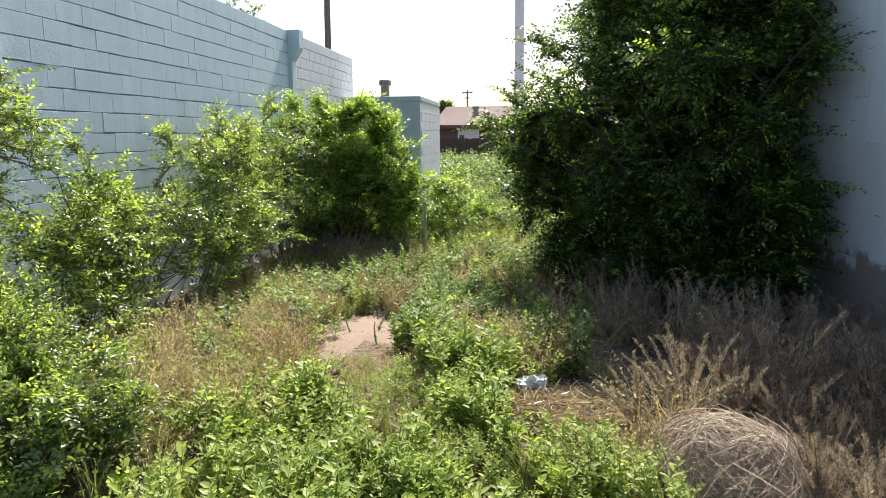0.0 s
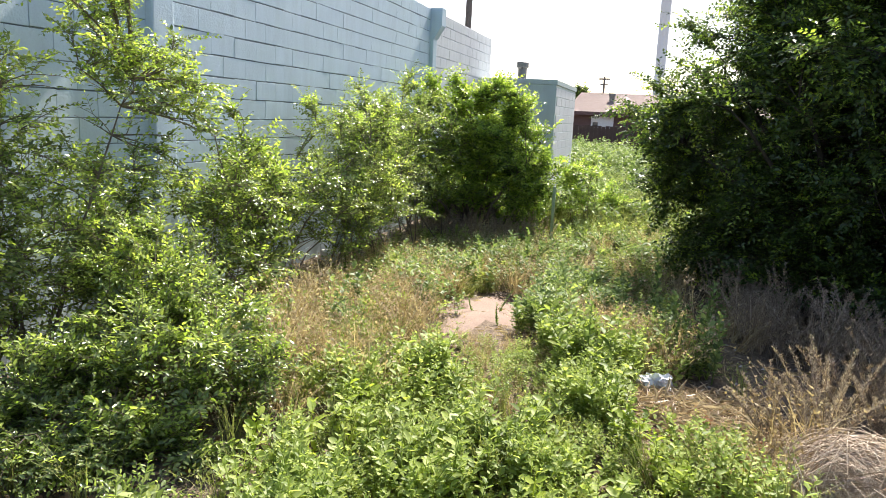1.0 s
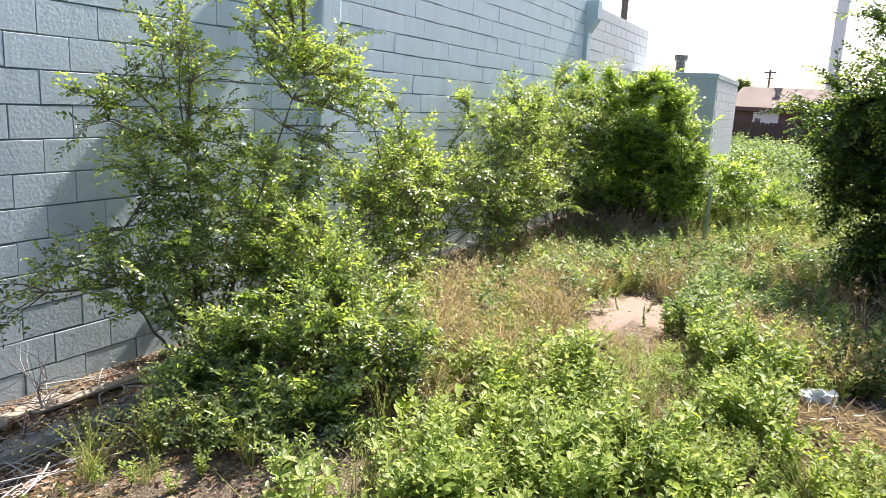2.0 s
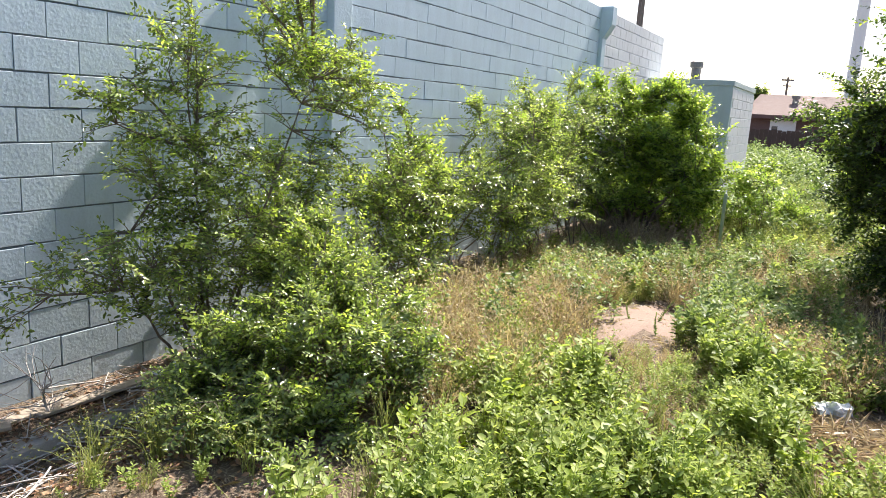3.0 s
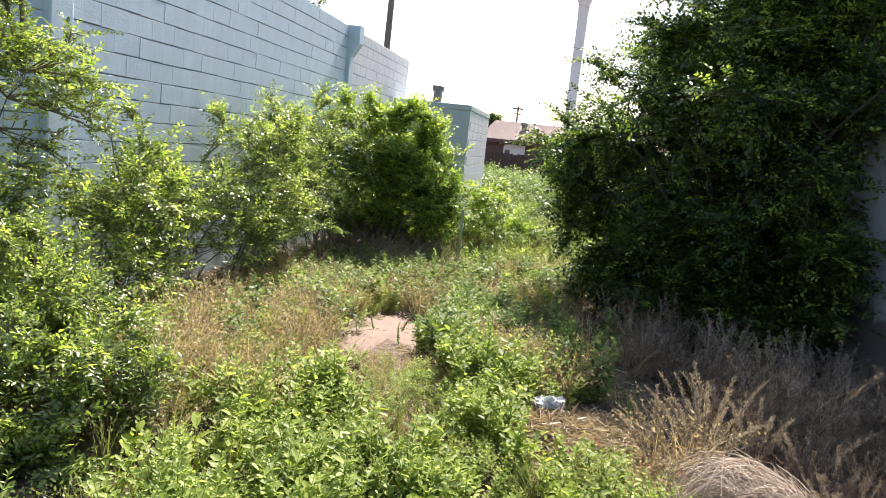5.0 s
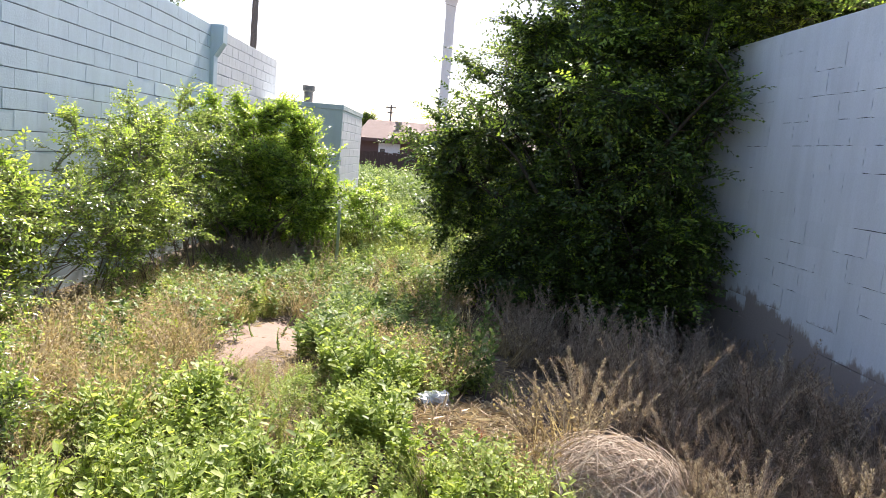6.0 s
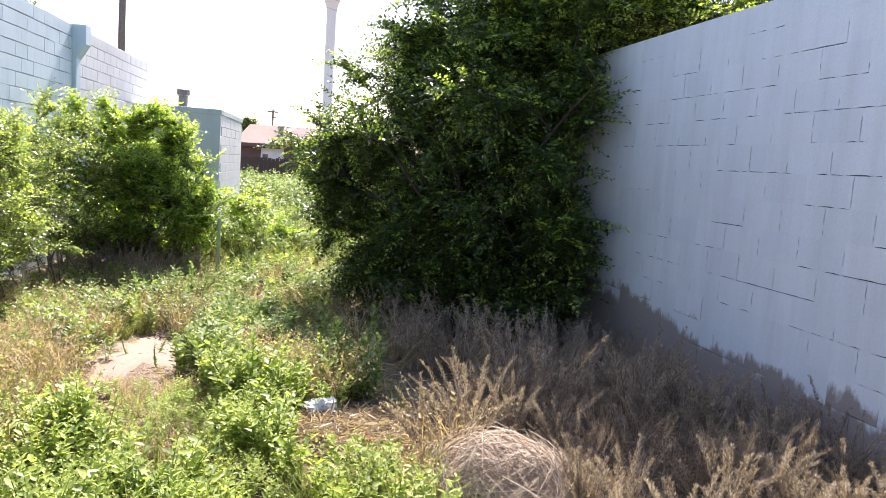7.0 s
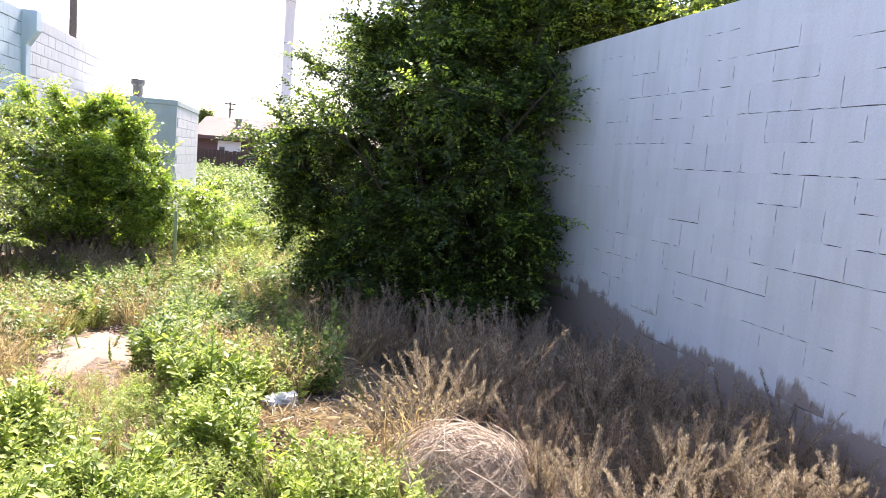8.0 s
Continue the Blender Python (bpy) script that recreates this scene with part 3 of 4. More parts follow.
# ---- distance ----
def shed():
    top = thing("shed", "low grey-green painted block shed with a flat roof", "shed", (-3.8, 20, 0))
    T = Matrix.Translation((3.8, -20, 0))
    bm = box(bmesh.new(), -4.68, 18.0, -0.2, -2.85, 21.9, 2.74, turn=T)
    part("body", bm, M_SHED, top)
    bm = box(bmesh.new(), -4.69, 17.98, 2.74, -2.825, 21.93, 2.86, 0.012, turn=T)
    part("roof_edge", bm, M_SHED, top, "grey-green flat roof edge")
    bm = bmesh.new()
    tube(bm, [(-3.75, 18.5, 2.8), (-3.75, 18.5, 3.2)], 0.105, 12)
    tube(bm, [(-3.75, 18.5, 3.12), (-3.75, 18.5, 3.15), (-3.75, 18.5, 3.26), (-3.75, 18.5, 3.28)], [0.11, 0.145, 0.145, 0.10], 12)
    bmesh.ops.transform(bm, matrix=T, verts=bm.verts)
    part("flue", bm, M_STEEL, top, "rusty steel flue pipe with a cap")
    # block courses of the side face, paler than the body to hold its sunlight
    v, f, n = [], [], 0
    for k in range(13):
        for i in range(5):
            y = 18 + (k % 2) * 0.2 + i * 0.8
            bmv, bmf = block_mesh("b", 0.79 if y + 0.79 < 21.9 else 21.88 - y, (0.004, 0.004, 0.004, 0.004), 0.02)
            v += [(p[0] - 2.838 + 3.8, p[1] + y - 20, p[2] + 0.04 + k * CO) for p in bmv]
            f += [tuple(j + n for j in q) for q in bmf]
            n += len(bmv)
    me = bpy.data.meshes.new("blockwork")
    me.from_pydata(v, [], f)
    tagged(mesh_object("blockwork", me, M_FAR, top), kind="stuff")


shed()


def vent_hood():
    bm = bmesh.new()
    bmesh.ops.create_uvsphere(bm, u_segments=20, v_segments=12, radius=1, matrix=Matrix.Translation((-4.7, 15.85, 2.6)) @ Matrix.Diagonal((0.16, 0.34, 0.2, 1)))
    bmesh.ops.bisect_plane(bm, geom=bm.verts[:] + bm.edges[:] + bm.faces[:], plane_co=(0, 0, 2.56), plane_no=(0, 0, -1), clear_outer=True)
    ob = part("vent_hood", bm, M_FAR, None, "pale rounded vent hood on the block wall", True)
    tagged(ob, category="vent hood")


vent_hood()


def house():
    top = thing("house", "low dark red house with a brown shingle roof", "house", (0, 50, 0))
    T = Matrix.Translation((0, -50, 0))
    part("wall", box(bmesh.new(), -5.6, 45.3, -0.3, 8, 54, 2.5, turn=T), M_BRICK, top, "dark red siding")
    bm = bmesh.new()
    p = [(-6.0, 44.7, 2.42), (8.5, 44.7, 2.42), (8.5, 54.6, 2.42), (-6.0, 54.6, 2.42), (-5.6, 49.6, 3.75), (8.0, 49.6, 3.75)]
    vs = [bm.verts.new(q) for q in p]
    for q in ((0, 1, 5, 4), (2, 3, 4, 5), (3, 0, 4), (1, 2, 5), (3, 2, 1, 0)):
        bm.faces.new([vs[i] for i in q])
    bmesh.ops.solidify(bm, geom=bm.faces[:], thickness=0.1)
    bmesh.ops.transform(bm, matrix=T, verts=bm.verts)
    part("roof", bm, M_ROOF, top, "brown shingle roof")
    part("fascia", box(bmesh.new(), -6.0, 44.62, 2.3, 8.5, 44.70, 2.5, turn=T), M_BRICK, top, "dark fascia board")
    for x in (-4.45, -1.2, 2.4):
        w = part("window", box(bmesh.new(), x, 45.22, 1.55, x + 1.3, 45.3, 2.25, turn=T), M_WHITE, top, "pale window with a light blind")
        part("window_frame", box(bmesh.new(), x - 0.06, 45.2, 1.48, x + 1.36, 45.235, 1.56, turn=T), M_BRICK, w)
        part("pane", box(bmesh.new(), x + 0.1, 45.205, 1.6, x + 0.4, 45.225, 1.9, turn=T), M_GLASS, w)
    bm = bmesh.new()
    tube(bm, [(-3.5, 47.6, 2.9), (-3.5, 47.6, 3.65)], 0.16, 10)
    tube(bm, [(-3.5, 47.6, 3.5), (-3.5, 47.6, 3.68)], 0.22, 10)
    bmesh.ops.transform(bm, matrix=T, verts=bm.verts)
    part("roof_vent", bm, M_STEEL, top, "black roof vent")


house()


def board_fence():
    top = thing("board_fence", "dark weathered wooden board fence in front of the house", "fence", (0, 40, 0))
    pick = random.Random(3)
    for i in range(70):
        x = -7.6 + i * 0.2
        h = 1.72 + pick.uniform(-0.03, 0.03)
        bm = box(bmesh.new(), x, -0.012, -0.15, x + 0.188, 0.012, h)
        part("board", bm, M_WOOD, top)
    for z in (0.5, 1.4):
        part("rail", box(bmesh.new(), -7.6, 0.014, z, 6.4, 0.06, z + 0.09), M_WOOD, top)


board_fence()


def water_tower():
    top = thing("water_tower", "white single-pedestal water tower far off", "water tower", (-1.6, 154, 0))
    bm = tube(bmesh.new(), [(0, 0, -1), (0, 0, 4), (0, 0, 29.5), (0, 0, 32), (0, 0, 33.6), (0, 0, 34.8)], [2.6, 1.0, 1.0, 1.15, 1.7, 3.0], 32)
    part("pedestal", bm, M_WHITE, top, smooth=True)
    bm = bmesh.new()
    bmesh.ops.create_uvsphere(bm, u_segments=40, v_segments=24, radius=6.2, matrix=Matrix.Translation((0, 0, 39.5)) @ Matrix.Diagonal((1, 1, 0.85, 1)))
    part("tank", bm, M_WHITE, top, smooth=True)


water_tower()


def utility_pole():
    top = thing("utility_pole", "dark weathered wooden utility pole behind the wall", "utility pole", (-8.2, 30, 0))
    part("pole", tube(bmesh.new(), [(0, 0, -0.5), (0, 0, 6), (0.05, 0, 11)], [0.15, 0.125, 0.10], 12), M_POLE, top, smooth=True)
    part("crossarm", box(bmesh.new(), -1.1, -0.06, 9.9, 1.1, 0.06, 10.02), M_POLE, top)


def far_pole():
    top = thing("antenna_pole", "thin pole with two short crossarms behind the house", "utility pole", (-5.0, 60, -0.1))
    part("pole", tube(bmesh.new(), [(0, 0, -0.3), (0, 0, 5.5)], [0.09, 0.07], 8), M_POLE, top)
    part("crossarm", box(bmesh.new(), -0.42, -0.05, 5.25, 0.42, 0.05, 5.36), M_POLE, top)
    part("crossarm", box(bmesh.new(), -0.28, -0.05, 4.85, 0.28, 0.05, 4.93), M_POLE, top)


utility_pole()
far_pole()


def cables():
    for i, (a, b) in enumerate((((-8.2, 30, 10.0), (9, 42, 9.0)), ((-8.9, 30, 10.0), (8.2, 42, 8.4)))):
        n = 24
        pts = []
        for k in range(n + 1):
            t = k / n
            p = Vector(a).lerp(Vector(b), t)
            p.z -= 4 * 0.5 * t * (1 - t)
            pts.append(p)
        ob = part("overhead_cable", tube(bmesh.new(), pts, 0.008, 5), M_STEEL, None, "thin overhead cable running from the utility pole")
        tagged(ob, category="cable", group="overhead cables")


cables()

# ---- trees and shrubs ----
def columns(n, x0, x1, y0, y1, low, high, wide=0.3, foot=0.14):
    """Upright masses of uneven height over a strip of ground, as ellipsoids."""
    out = []
    for k in range(n):
        x, y = rng.uniform(x0, x1), y0 + (y1 - y0) * (k + rng.uniform(0.2, 0.8)) / n
        top = rng.uniform(low, high)
        r = wide * rng.uniform(0.75, 1.25)
        out.append((x, y, top * (0.86 + foot) / 2, r * 1.1, r * 1.4, top * (0.86 - foot) / 2))
        out.append((x + rng.normal() * 0.1, y + rng.normal() * 0.12, top * 0.82, r * 0.7, r * 0.8, top * 0.2))
    return out


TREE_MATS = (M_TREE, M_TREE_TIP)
# The three lumps centred above 4.2 m are unseen, added to shape the tree's shade.
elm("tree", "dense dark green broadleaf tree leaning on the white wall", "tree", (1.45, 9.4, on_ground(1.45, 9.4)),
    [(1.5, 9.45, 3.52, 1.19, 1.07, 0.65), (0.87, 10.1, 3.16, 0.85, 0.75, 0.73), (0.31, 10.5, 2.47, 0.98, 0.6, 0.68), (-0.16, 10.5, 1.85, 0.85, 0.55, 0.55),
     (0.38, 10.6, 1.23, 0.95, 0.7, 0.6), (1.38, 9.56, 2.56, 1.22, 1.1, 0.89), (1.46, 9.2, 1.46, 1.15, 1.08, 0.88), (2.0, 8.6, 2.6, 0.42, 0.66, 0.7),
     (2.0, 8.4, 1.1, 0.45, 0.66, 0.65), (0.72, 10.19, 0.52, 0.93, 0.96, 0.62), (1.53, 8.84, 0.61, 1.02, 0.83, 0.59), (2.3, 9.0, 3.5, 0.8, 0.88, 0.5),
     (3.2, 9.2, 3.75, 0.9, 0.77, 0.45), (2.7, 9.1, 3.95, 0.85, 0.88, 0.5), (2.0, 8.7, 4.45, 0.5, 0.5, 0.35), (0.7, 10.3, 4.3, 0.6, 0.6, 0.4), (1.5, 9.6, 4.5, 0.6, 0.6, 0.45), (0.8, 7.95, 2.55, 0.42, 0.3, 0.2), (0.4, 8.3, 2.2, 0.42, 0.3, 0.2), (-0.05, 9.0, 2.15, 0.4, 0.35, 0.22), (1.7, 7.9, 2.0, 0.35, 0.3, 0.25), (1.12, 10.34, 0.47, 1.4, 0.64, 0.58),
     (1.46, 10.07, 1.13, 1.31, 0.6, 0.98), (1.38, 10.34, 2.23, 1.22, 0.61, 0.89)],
    38, 32000, 0.058, 0.55, TREE_MATS, trunk=0.085, spread=0.12, young=0.42, bark=M_BARK_SHADED, spacing=0.5, clump=0.8)
elm("tree", "green tree standing behind the white wall", "tree", (5.0, 9.2, 0),
    [(3.9, 8.9, 3.7, 1.0, 0.9, 0.55), (4.6, 8.3, 3.9, 1.1, 1.2, 0.7), (5.2, 9.4, 4.3, 1.6, 1.6, 1.1), (4.1, 7.5, 3.6, 0.6, 0.8, 0.45), (3.6, 8.0, 3.65, 0.5, 0.7, 0.4)],
    16, 5200, 0.055, 0.42, TREE_MATS, trunk=0.11, spread=0.08, spacing=0.55)
cones = []
for x, y, z in ((-4.5, 12.2, 2.4), (-4.1, 12.3, 2.55), (-3.75, 12.5, 2.7), (-3.4, 12.2, 2.5), (-3.1, 12.5, 2.8), (-2.75, 12.3, 2.5), (-2.45, 12.2, 2.3), (-2.1, 12.0, 1.85)):
    cones += [(x, y, z * 0.55, 0.36, 0.45, z * 0.24), (x + 0.04, y, z * 0.8, 0.24, 0.3, z * 0.16), (x, y, z * 0.93, 0.1, 0.14, z * 0.07)]
# The low and rear lumps are added to keep the space under the crown dark.
elm("bush", "bright green leafy bush by the block wall", "bush", (-3.3, 12.6, 0),
    cones + [(-3.3, 13.0, 0.65, 1.2, 0.35, 0.6), (-3.3, 13.4, 0.45, 1.4, 0.3, 0.45), (-3.9, 12.7, 0.5, 0.6, 0.4, 0.45), (-2.4, 12.5, 0.6, 0.35, 0.4, 0.4), (-3.2, 12.7, 1.4, 0.9, 0.4, 0.6), (-3.4, 12.2, 0.75, 1.0, 0.35, 0.35), (-2.5, 12.2, 0.8, 0.4, 0.35, 0.4)],
    26, 9000, 0.06, 0.42, (M_BUSH, M_YOUNG), trunk=0.035, spread=0.3, young=0.75, width=0.95, spacing=0.52, clump=1.2, rise=0.45)
elm("shrub", "small light green shrub behind the metal post", "shrub", (-1.75, 13.6, 0),
    [(-1.75, 13.6, 0.8, 0.4, 0.5, 0.5), (-1.55, 13.4, 1.2, 0.22, 0.3, 0.3), (-2.0, 13.8, 1.1, 0.25, 0.3, 0.3), (-1.2, 14.2, 0.6, 0.4, 0.5, 0.4)],
    10, 900, 0.055, 0.36, (M_BUSH, M_YOUNG), trunk=0.012, spread=0.2, young=0.6, width=0.95, clump=1.0, rise=0.4)
elm("elm_sapling", "airy young elm sapling with small leaves beside the wall", "shrub", (-3.95, 4.25, on_ground(-3.95, 4.25)),
    [(-3.95, 3.75, 1.8, 0.36, 0.42, 0.36), (-3.95, 4.25, 2.1, 0.42, 0.5, 0.42), (-3.9, 4.8, 2.5, 0.4, 0.46, 0.42), (-3.85, 5.2, 2.2, 0.4, 0.6, 0.42),
     (-3.8, 5.65, 1.98, 0.32, 0.42, 0.26), (-3.95, 4.4, 1.5, 0.42, 0.7, 0.5), (-3.8, 5.2, 1.5, 0.36, 0.5, 0.34), (-3.95, 3.55, 1.0, 0.36, 0.45, 0.3),
     (-4.0, 4.1, 0.75, 0.4, 0.6, 0.36), (-3.9, 4.8, 0.9, 0.4, 0.5, 0.45), (-4.05, 3.1, 0.85, 0.25, 0.34, 0.2), (-3.6, 4.7, 2.9, 0.3, 0.34, 0.25), (-3.95, 3.95, 0.95, 0.42, 0.5, 0.4), (-3.85, 4.3, 1.1, 0.4, 0.5, 0.4)],
    8, 2600, 0.035, 0.3, oval=True, trunk=0.022, spread=0.025, young=0.68, spacing=0.5, clump=2.2, lean=0.02, per_branch=26)
elm("leafy_bush", "low dark green leafy bush in front of the sapling", "shrub", (-2.75, 3.95, on_ground(-2.75, 3.95)),
    [(-2.9, 4.0, 0.74, 0.42, 0.42, 0.33), (-2.5, 4.0, 0.7, 0.36, 0.4, 0.3), (-3.15, 3.75, 0.58, 0.35, 0.35, 0.3), (-2.6, 3.65, 0.52, 0.4, 0.3, 0.27),
     (-2.33, 4.25, 0.68, 0.24, 0.3, 0.27), (-3.1, 4.4, 0.85, 0.4, 0.4, 0.35), (-3.3, 4.6, 1.0, 0.35, 0.4, 0.35), (-3.3, 4.0, 0.5, 0.4, 0.4, 0.3),
     (-2.95, 3.42, 0.42, 0.42, 0.3, 0.24), (-2.45, 3.4, 0.42, 0.36, 0.3, 0.22), (-3.45, 4.5, 0.7, 0.4, 0.4, 0.4), (-2.75, 3.6, 0.35, 0.5, 0.4, 0.2), (-3.2, 3.6, 0.4, 0.3, 0.3, 0.22), (-2.7, 4.3, 0.95, 0.3, 0.3, 0.22)],
    26, 4700, 0.032, 0.25, oval=True, trunk=0.011, spread=0.2, young=0.62, spacing=0.48, clump=1.1)
for label, base, lumps, n, fresh in (
        ("thin airy elm shrub beside the kerb", (-3.6, 5.7, 0), columns(7, -4.3, -3.4, 5.0, 6.7, 1.1, 1.95, 0.34, 0.32), 1400, 0.6),
        ("slender leafy elm shrub against the block wall", (-4.0, 7.2, 0), columns(8, -4.35, -3.4, 6.2, 8.3, 1.5, 2.35, 0.38, 0.32), 1900, 0.5),
        ("tall leafy elm shrub against the block wall", (-3.9, 9.0, 0), columns(8, -4.35, -3.4, 7.9, 10.2, 1.9, 2.55, 0.42), 2300, 0.42),
        ("leafy elm shrub next to the bright bush", (-3.9, 10.9, 0), columns(7, -4.35, -3.5, 9.8, 12.0, 2.0, 2.7, 0.44), 2300, 0.5)):
    elm("elm_shrub", label, "shrub", base, lumps, 14, n, 0.042, 0.34, trunk=0.015, spread=0.35, young=fresh, spacing=0.5, clump=1.3, lean=0.12, rise=0.25, per_branch=40, group="shrubs along the wall")
elm("tree", "small distant tree behind the house", "tree", (-7.7, 70, 0), [(-7.7, 70, 4.3, 0.9, 0.9, 0.9), (-8.1, 70, 3.8, 0.7, 0.7, 0.7)], 8, 500, 0.2, 0.9, TREE_MATS, trunk=0.12)
elm("tree", "tree top showing above the painted wall", "tree", (-12.0, 30, 0), [(-12.0, 30, 6.4, 1.7, 1.5, 1.1), (-13.2, 30, 6.8, 1.4, 1.3, 1.2)], 10, 900, 0.14, 0.8, TREE_MATS, trunk=0.16)

# ---- weeds, grass and litter ----
def scatter(kinds, places, scales, spins, tilt=0.12):
    """Copies of small plants (verts, faces) laid out as one mesh."""
    out = []
    pick = rng.integers(0, len(kinds), len(places))
    for k, (v, f) in enumerate(kinds):
        sel = np.nonzero(pick == k)[0]
        if not len(sel):
            continue
        c, s, q = np.cos(spins[sel]), np.sin(spins[sel]), scales[sel]
        m = len(v)
        tx, ty = rng.normal(size=len(sel)) * tilt, rng.normal(size=len(sel)) * tilt
        x = (v[None, :, 0] * c[:, None] - v[None, :, 1] * s[:, None] + v[None, :, 2] * tx[:, None]) * q[:, None]
        y = (v[None, :, 0] * s[:, None] + v[None, :, 1] * c[:, None] + v[None, :, 2] * ty[:, None]) * q[:, None]
        z = v[None, :, 2] * q[:, None]
        vv = np.stack([x, y, z], -1) + places[sel][:, None]
        ff = f[None] + (np.arange(len(sel)) * m)[:, None, None]
        out.append((vv.reshape(-1, 3), ff.reshape(-1, f.shape[1])))
    return joined(out)


def as_tris(vf):
    v, f = vf
    return v, np.concatenate([f[:, [0, 1, 2]], f[:, [0, 2, 3]]])


def weed_kind(height, stems, leaf, pairs, fan=0.3):
    """A leafy weed: stems with pairs of broad leaves set crosswise, small ones bunched at the tip."""
    chunks = []
    for s in range(stems):
        a = rng.uniform(0, 6.28)
        lean_out = rng.uniform(0.05, fan) * height
        end = np.array([[math.cos(a) * lean_out, math.sin(a) * lean_out, height * rng.uniform(0.65, 1.0)]])
        way = bend(np.zeros((1, 3)), end, np.array([[0, 0, 0.1 * height]]), 5)
        chunks.append(as_tris(tubes(way, np.array([[0.004, 0.0035, 0.003, 0.002, 0.001]]), 3)))
        t = np.repeat(np.linspace(0.12, 1.0, pairs) ** 0.85, 2)
        i = np.minimum((t * 3.999).astype(int), 3)
        u = (t * 4 - i)[:, None]
        p = way[0][i] * (1 - u) + way[0][i + 1] * u
        k = np.arange(2 * pairs)
        ang = (k // 2) * 1.57 + (k % 2) * 3.14 + rng.uniform(0, 6) + rng.normal(size=2 * pairs) * 0.25
        rise = 0.25 + 0.75 * t ** 3
        out = np.stack([np.cos(ang), np.sin(ang), rise], -1) + rng.normal(size=(2 * pairs, 3)) * 0.15
        face = np.stack([-np.cos(ang) * rise, -np.sin(ang) * rise, np.ones(2 * pairs)], -1) + rng.normal(size=(2 * pairs, 3)) * 0.3
        size = leaf * np.where(t > 0.9, 0.6, 1.0) * (0.75 + 0.45 * np.sin(np.pi * t)) * rng.uniform(0.8, 1.2, 2 * pairs)
        chunks.append(leaves(p, out, size, True, 0.7, 1.0, face))
    return joined(chunks)


def place_rows(n, x0, x1, y0, y1, keep=None):
    p = np.c_[rng.uniform(x0, x1, n), rng.uniform(y0, y1, n)]
    if keep is not None:
        p = p[keep(p[:, 0], p[:, 1])]
    return np.c_[p, ground_height(p[:, 0], p[:, 1]) - 0.01]


def soft(x, y, seed, size):
    """A smooth patchy field between -1 and 1."""
    return (np.sin(x * size + seed) * np.cos(y * size * 0.8 + seed * 1.7) + np.sin((x + y) * size * 1.7 + seed * 2.3) * 0.6 + np.sin((x - 1.3 * y) * size * 2.9 + seed) * 0.4) / 2


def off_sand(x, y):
    # Clears the sand and a strip along the view from the eye to it.
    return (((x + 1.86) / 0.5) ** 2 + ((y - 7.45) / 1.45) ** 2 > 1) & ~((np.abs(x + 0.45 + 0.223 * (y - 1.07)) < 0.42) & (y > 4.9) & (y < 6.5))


def off_litter(x, y):
    # bare littered ground round the bag, and a strip cleared in view of it
    return (((x + 0.12) / 0.42) ** 2 + ((y - 5.2) / 0.62) ** 2 > 1) & ~((np.abs(x + 0.37) < 0.2) & (y > 4.5) & (y < 5.6))


def stuff(name, vf, mat, label, category):
    ob = mesh_object(name, fast_mesh(name, *vf), mat, None, label)
    return tagged(ob, category=category, kind="stuff")


WEEDS = [weed_kind(rng.uniform(0.26, 0.40), int(rng.integers(3, 6)), 0.043, 9, 0.45) for _ in range(10)]


def green_zone(x, y):
    blur = rng.normal(size=x.shape) * 0.16
    right_edge = 0.0 - 0.05 * np.maximum(0, y - 4) + 0.22 * soft(x, y, 2.0, 1.4) + 0.35 * (y < 3.1) + blur
    left_edge = -2.0 + 0.14 * np.maximum(0, y - 3.6) + 0.35 * soft(x, y, 5.0, 1.3) + blur
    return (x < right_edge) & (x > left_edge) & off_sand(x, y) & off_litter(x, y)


near = np.concatenate([place_rows(2600, -3.4, 0.8, 2.2, 6.6, lambda x, y: green_zone(x, y) & (soft(x, y, 8.0, 3.1) > -0.45)),
                       place_rows(700, -3.6, 1.4, -1.5, 2.3, lambda x, y: (soft(x, y, 8.0, 1.6) > 0.15 - 0.5 * (y > 1.2)) & (np.hypot(x + 0.4, y - 1.0) > 0.5))])
mid = place_rows(620, -3.2, 0.5, 6.2, 12.0, lambda x, y: green_zone(x, y) & (soft(x, y, 1.0, 1.6) > -0.1) & (x > -2.0 + 0.06 * (y - 6)))
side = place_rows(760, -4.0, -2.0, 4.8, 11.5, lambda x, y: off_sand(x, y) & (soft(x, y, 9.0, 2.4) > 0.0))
far = np.concatenate([place_rows(1900, -3.4, 1.2, 11.5, 24, lambda x, y: (x > -2.4) & (soft(x, y, 3.0, 0.9) > -0.15)),
                      place_rows(1600, -6, 6, 22, 39.5)])
low = np.concatenate([place_rows(260, -2.1, -0.9, 4.8, 6.0), place_rows(50, -3.9, -2.6, 2.0, 3.9, lambda x, y: soft(x, y, 0.7, 2.0) > 0.1),
                      place_rows(230, -0.6, 0.45, 3.4, 5.0, lambda x, y: off_litter(x, y) & (soft(x, y, 1.7, 4.0) > -0.1))])
wp = np.concatenate([near, mid, side, low, far])
wave = 0.95 + 0.3 * soft(wp[:, 0], wp[:, 1], 2.7, 1.7) + 0.4 * soft(wp[:, 0], wp[:, 1], 6.1, 4.6)
wave = np.clip(wave, 0.45, 1.5)
stuff("green_weeds", scatter(WEEDS, wp, wave * np.r_[rng.uniform(0.5, 1.12, len(near)), rng.uniform(0.7, 1.25, len(mid)), rng.uniform(0.4, 1.25, len(side)), rng.uniform(0.22, 0.5, len(low)),
      rng.uniform(0.9, 1.7, len(far))], rng.uniform(0, 6.28, len(wp))), M_WEED, "patch of fresh green leafy weeds", "weeds")
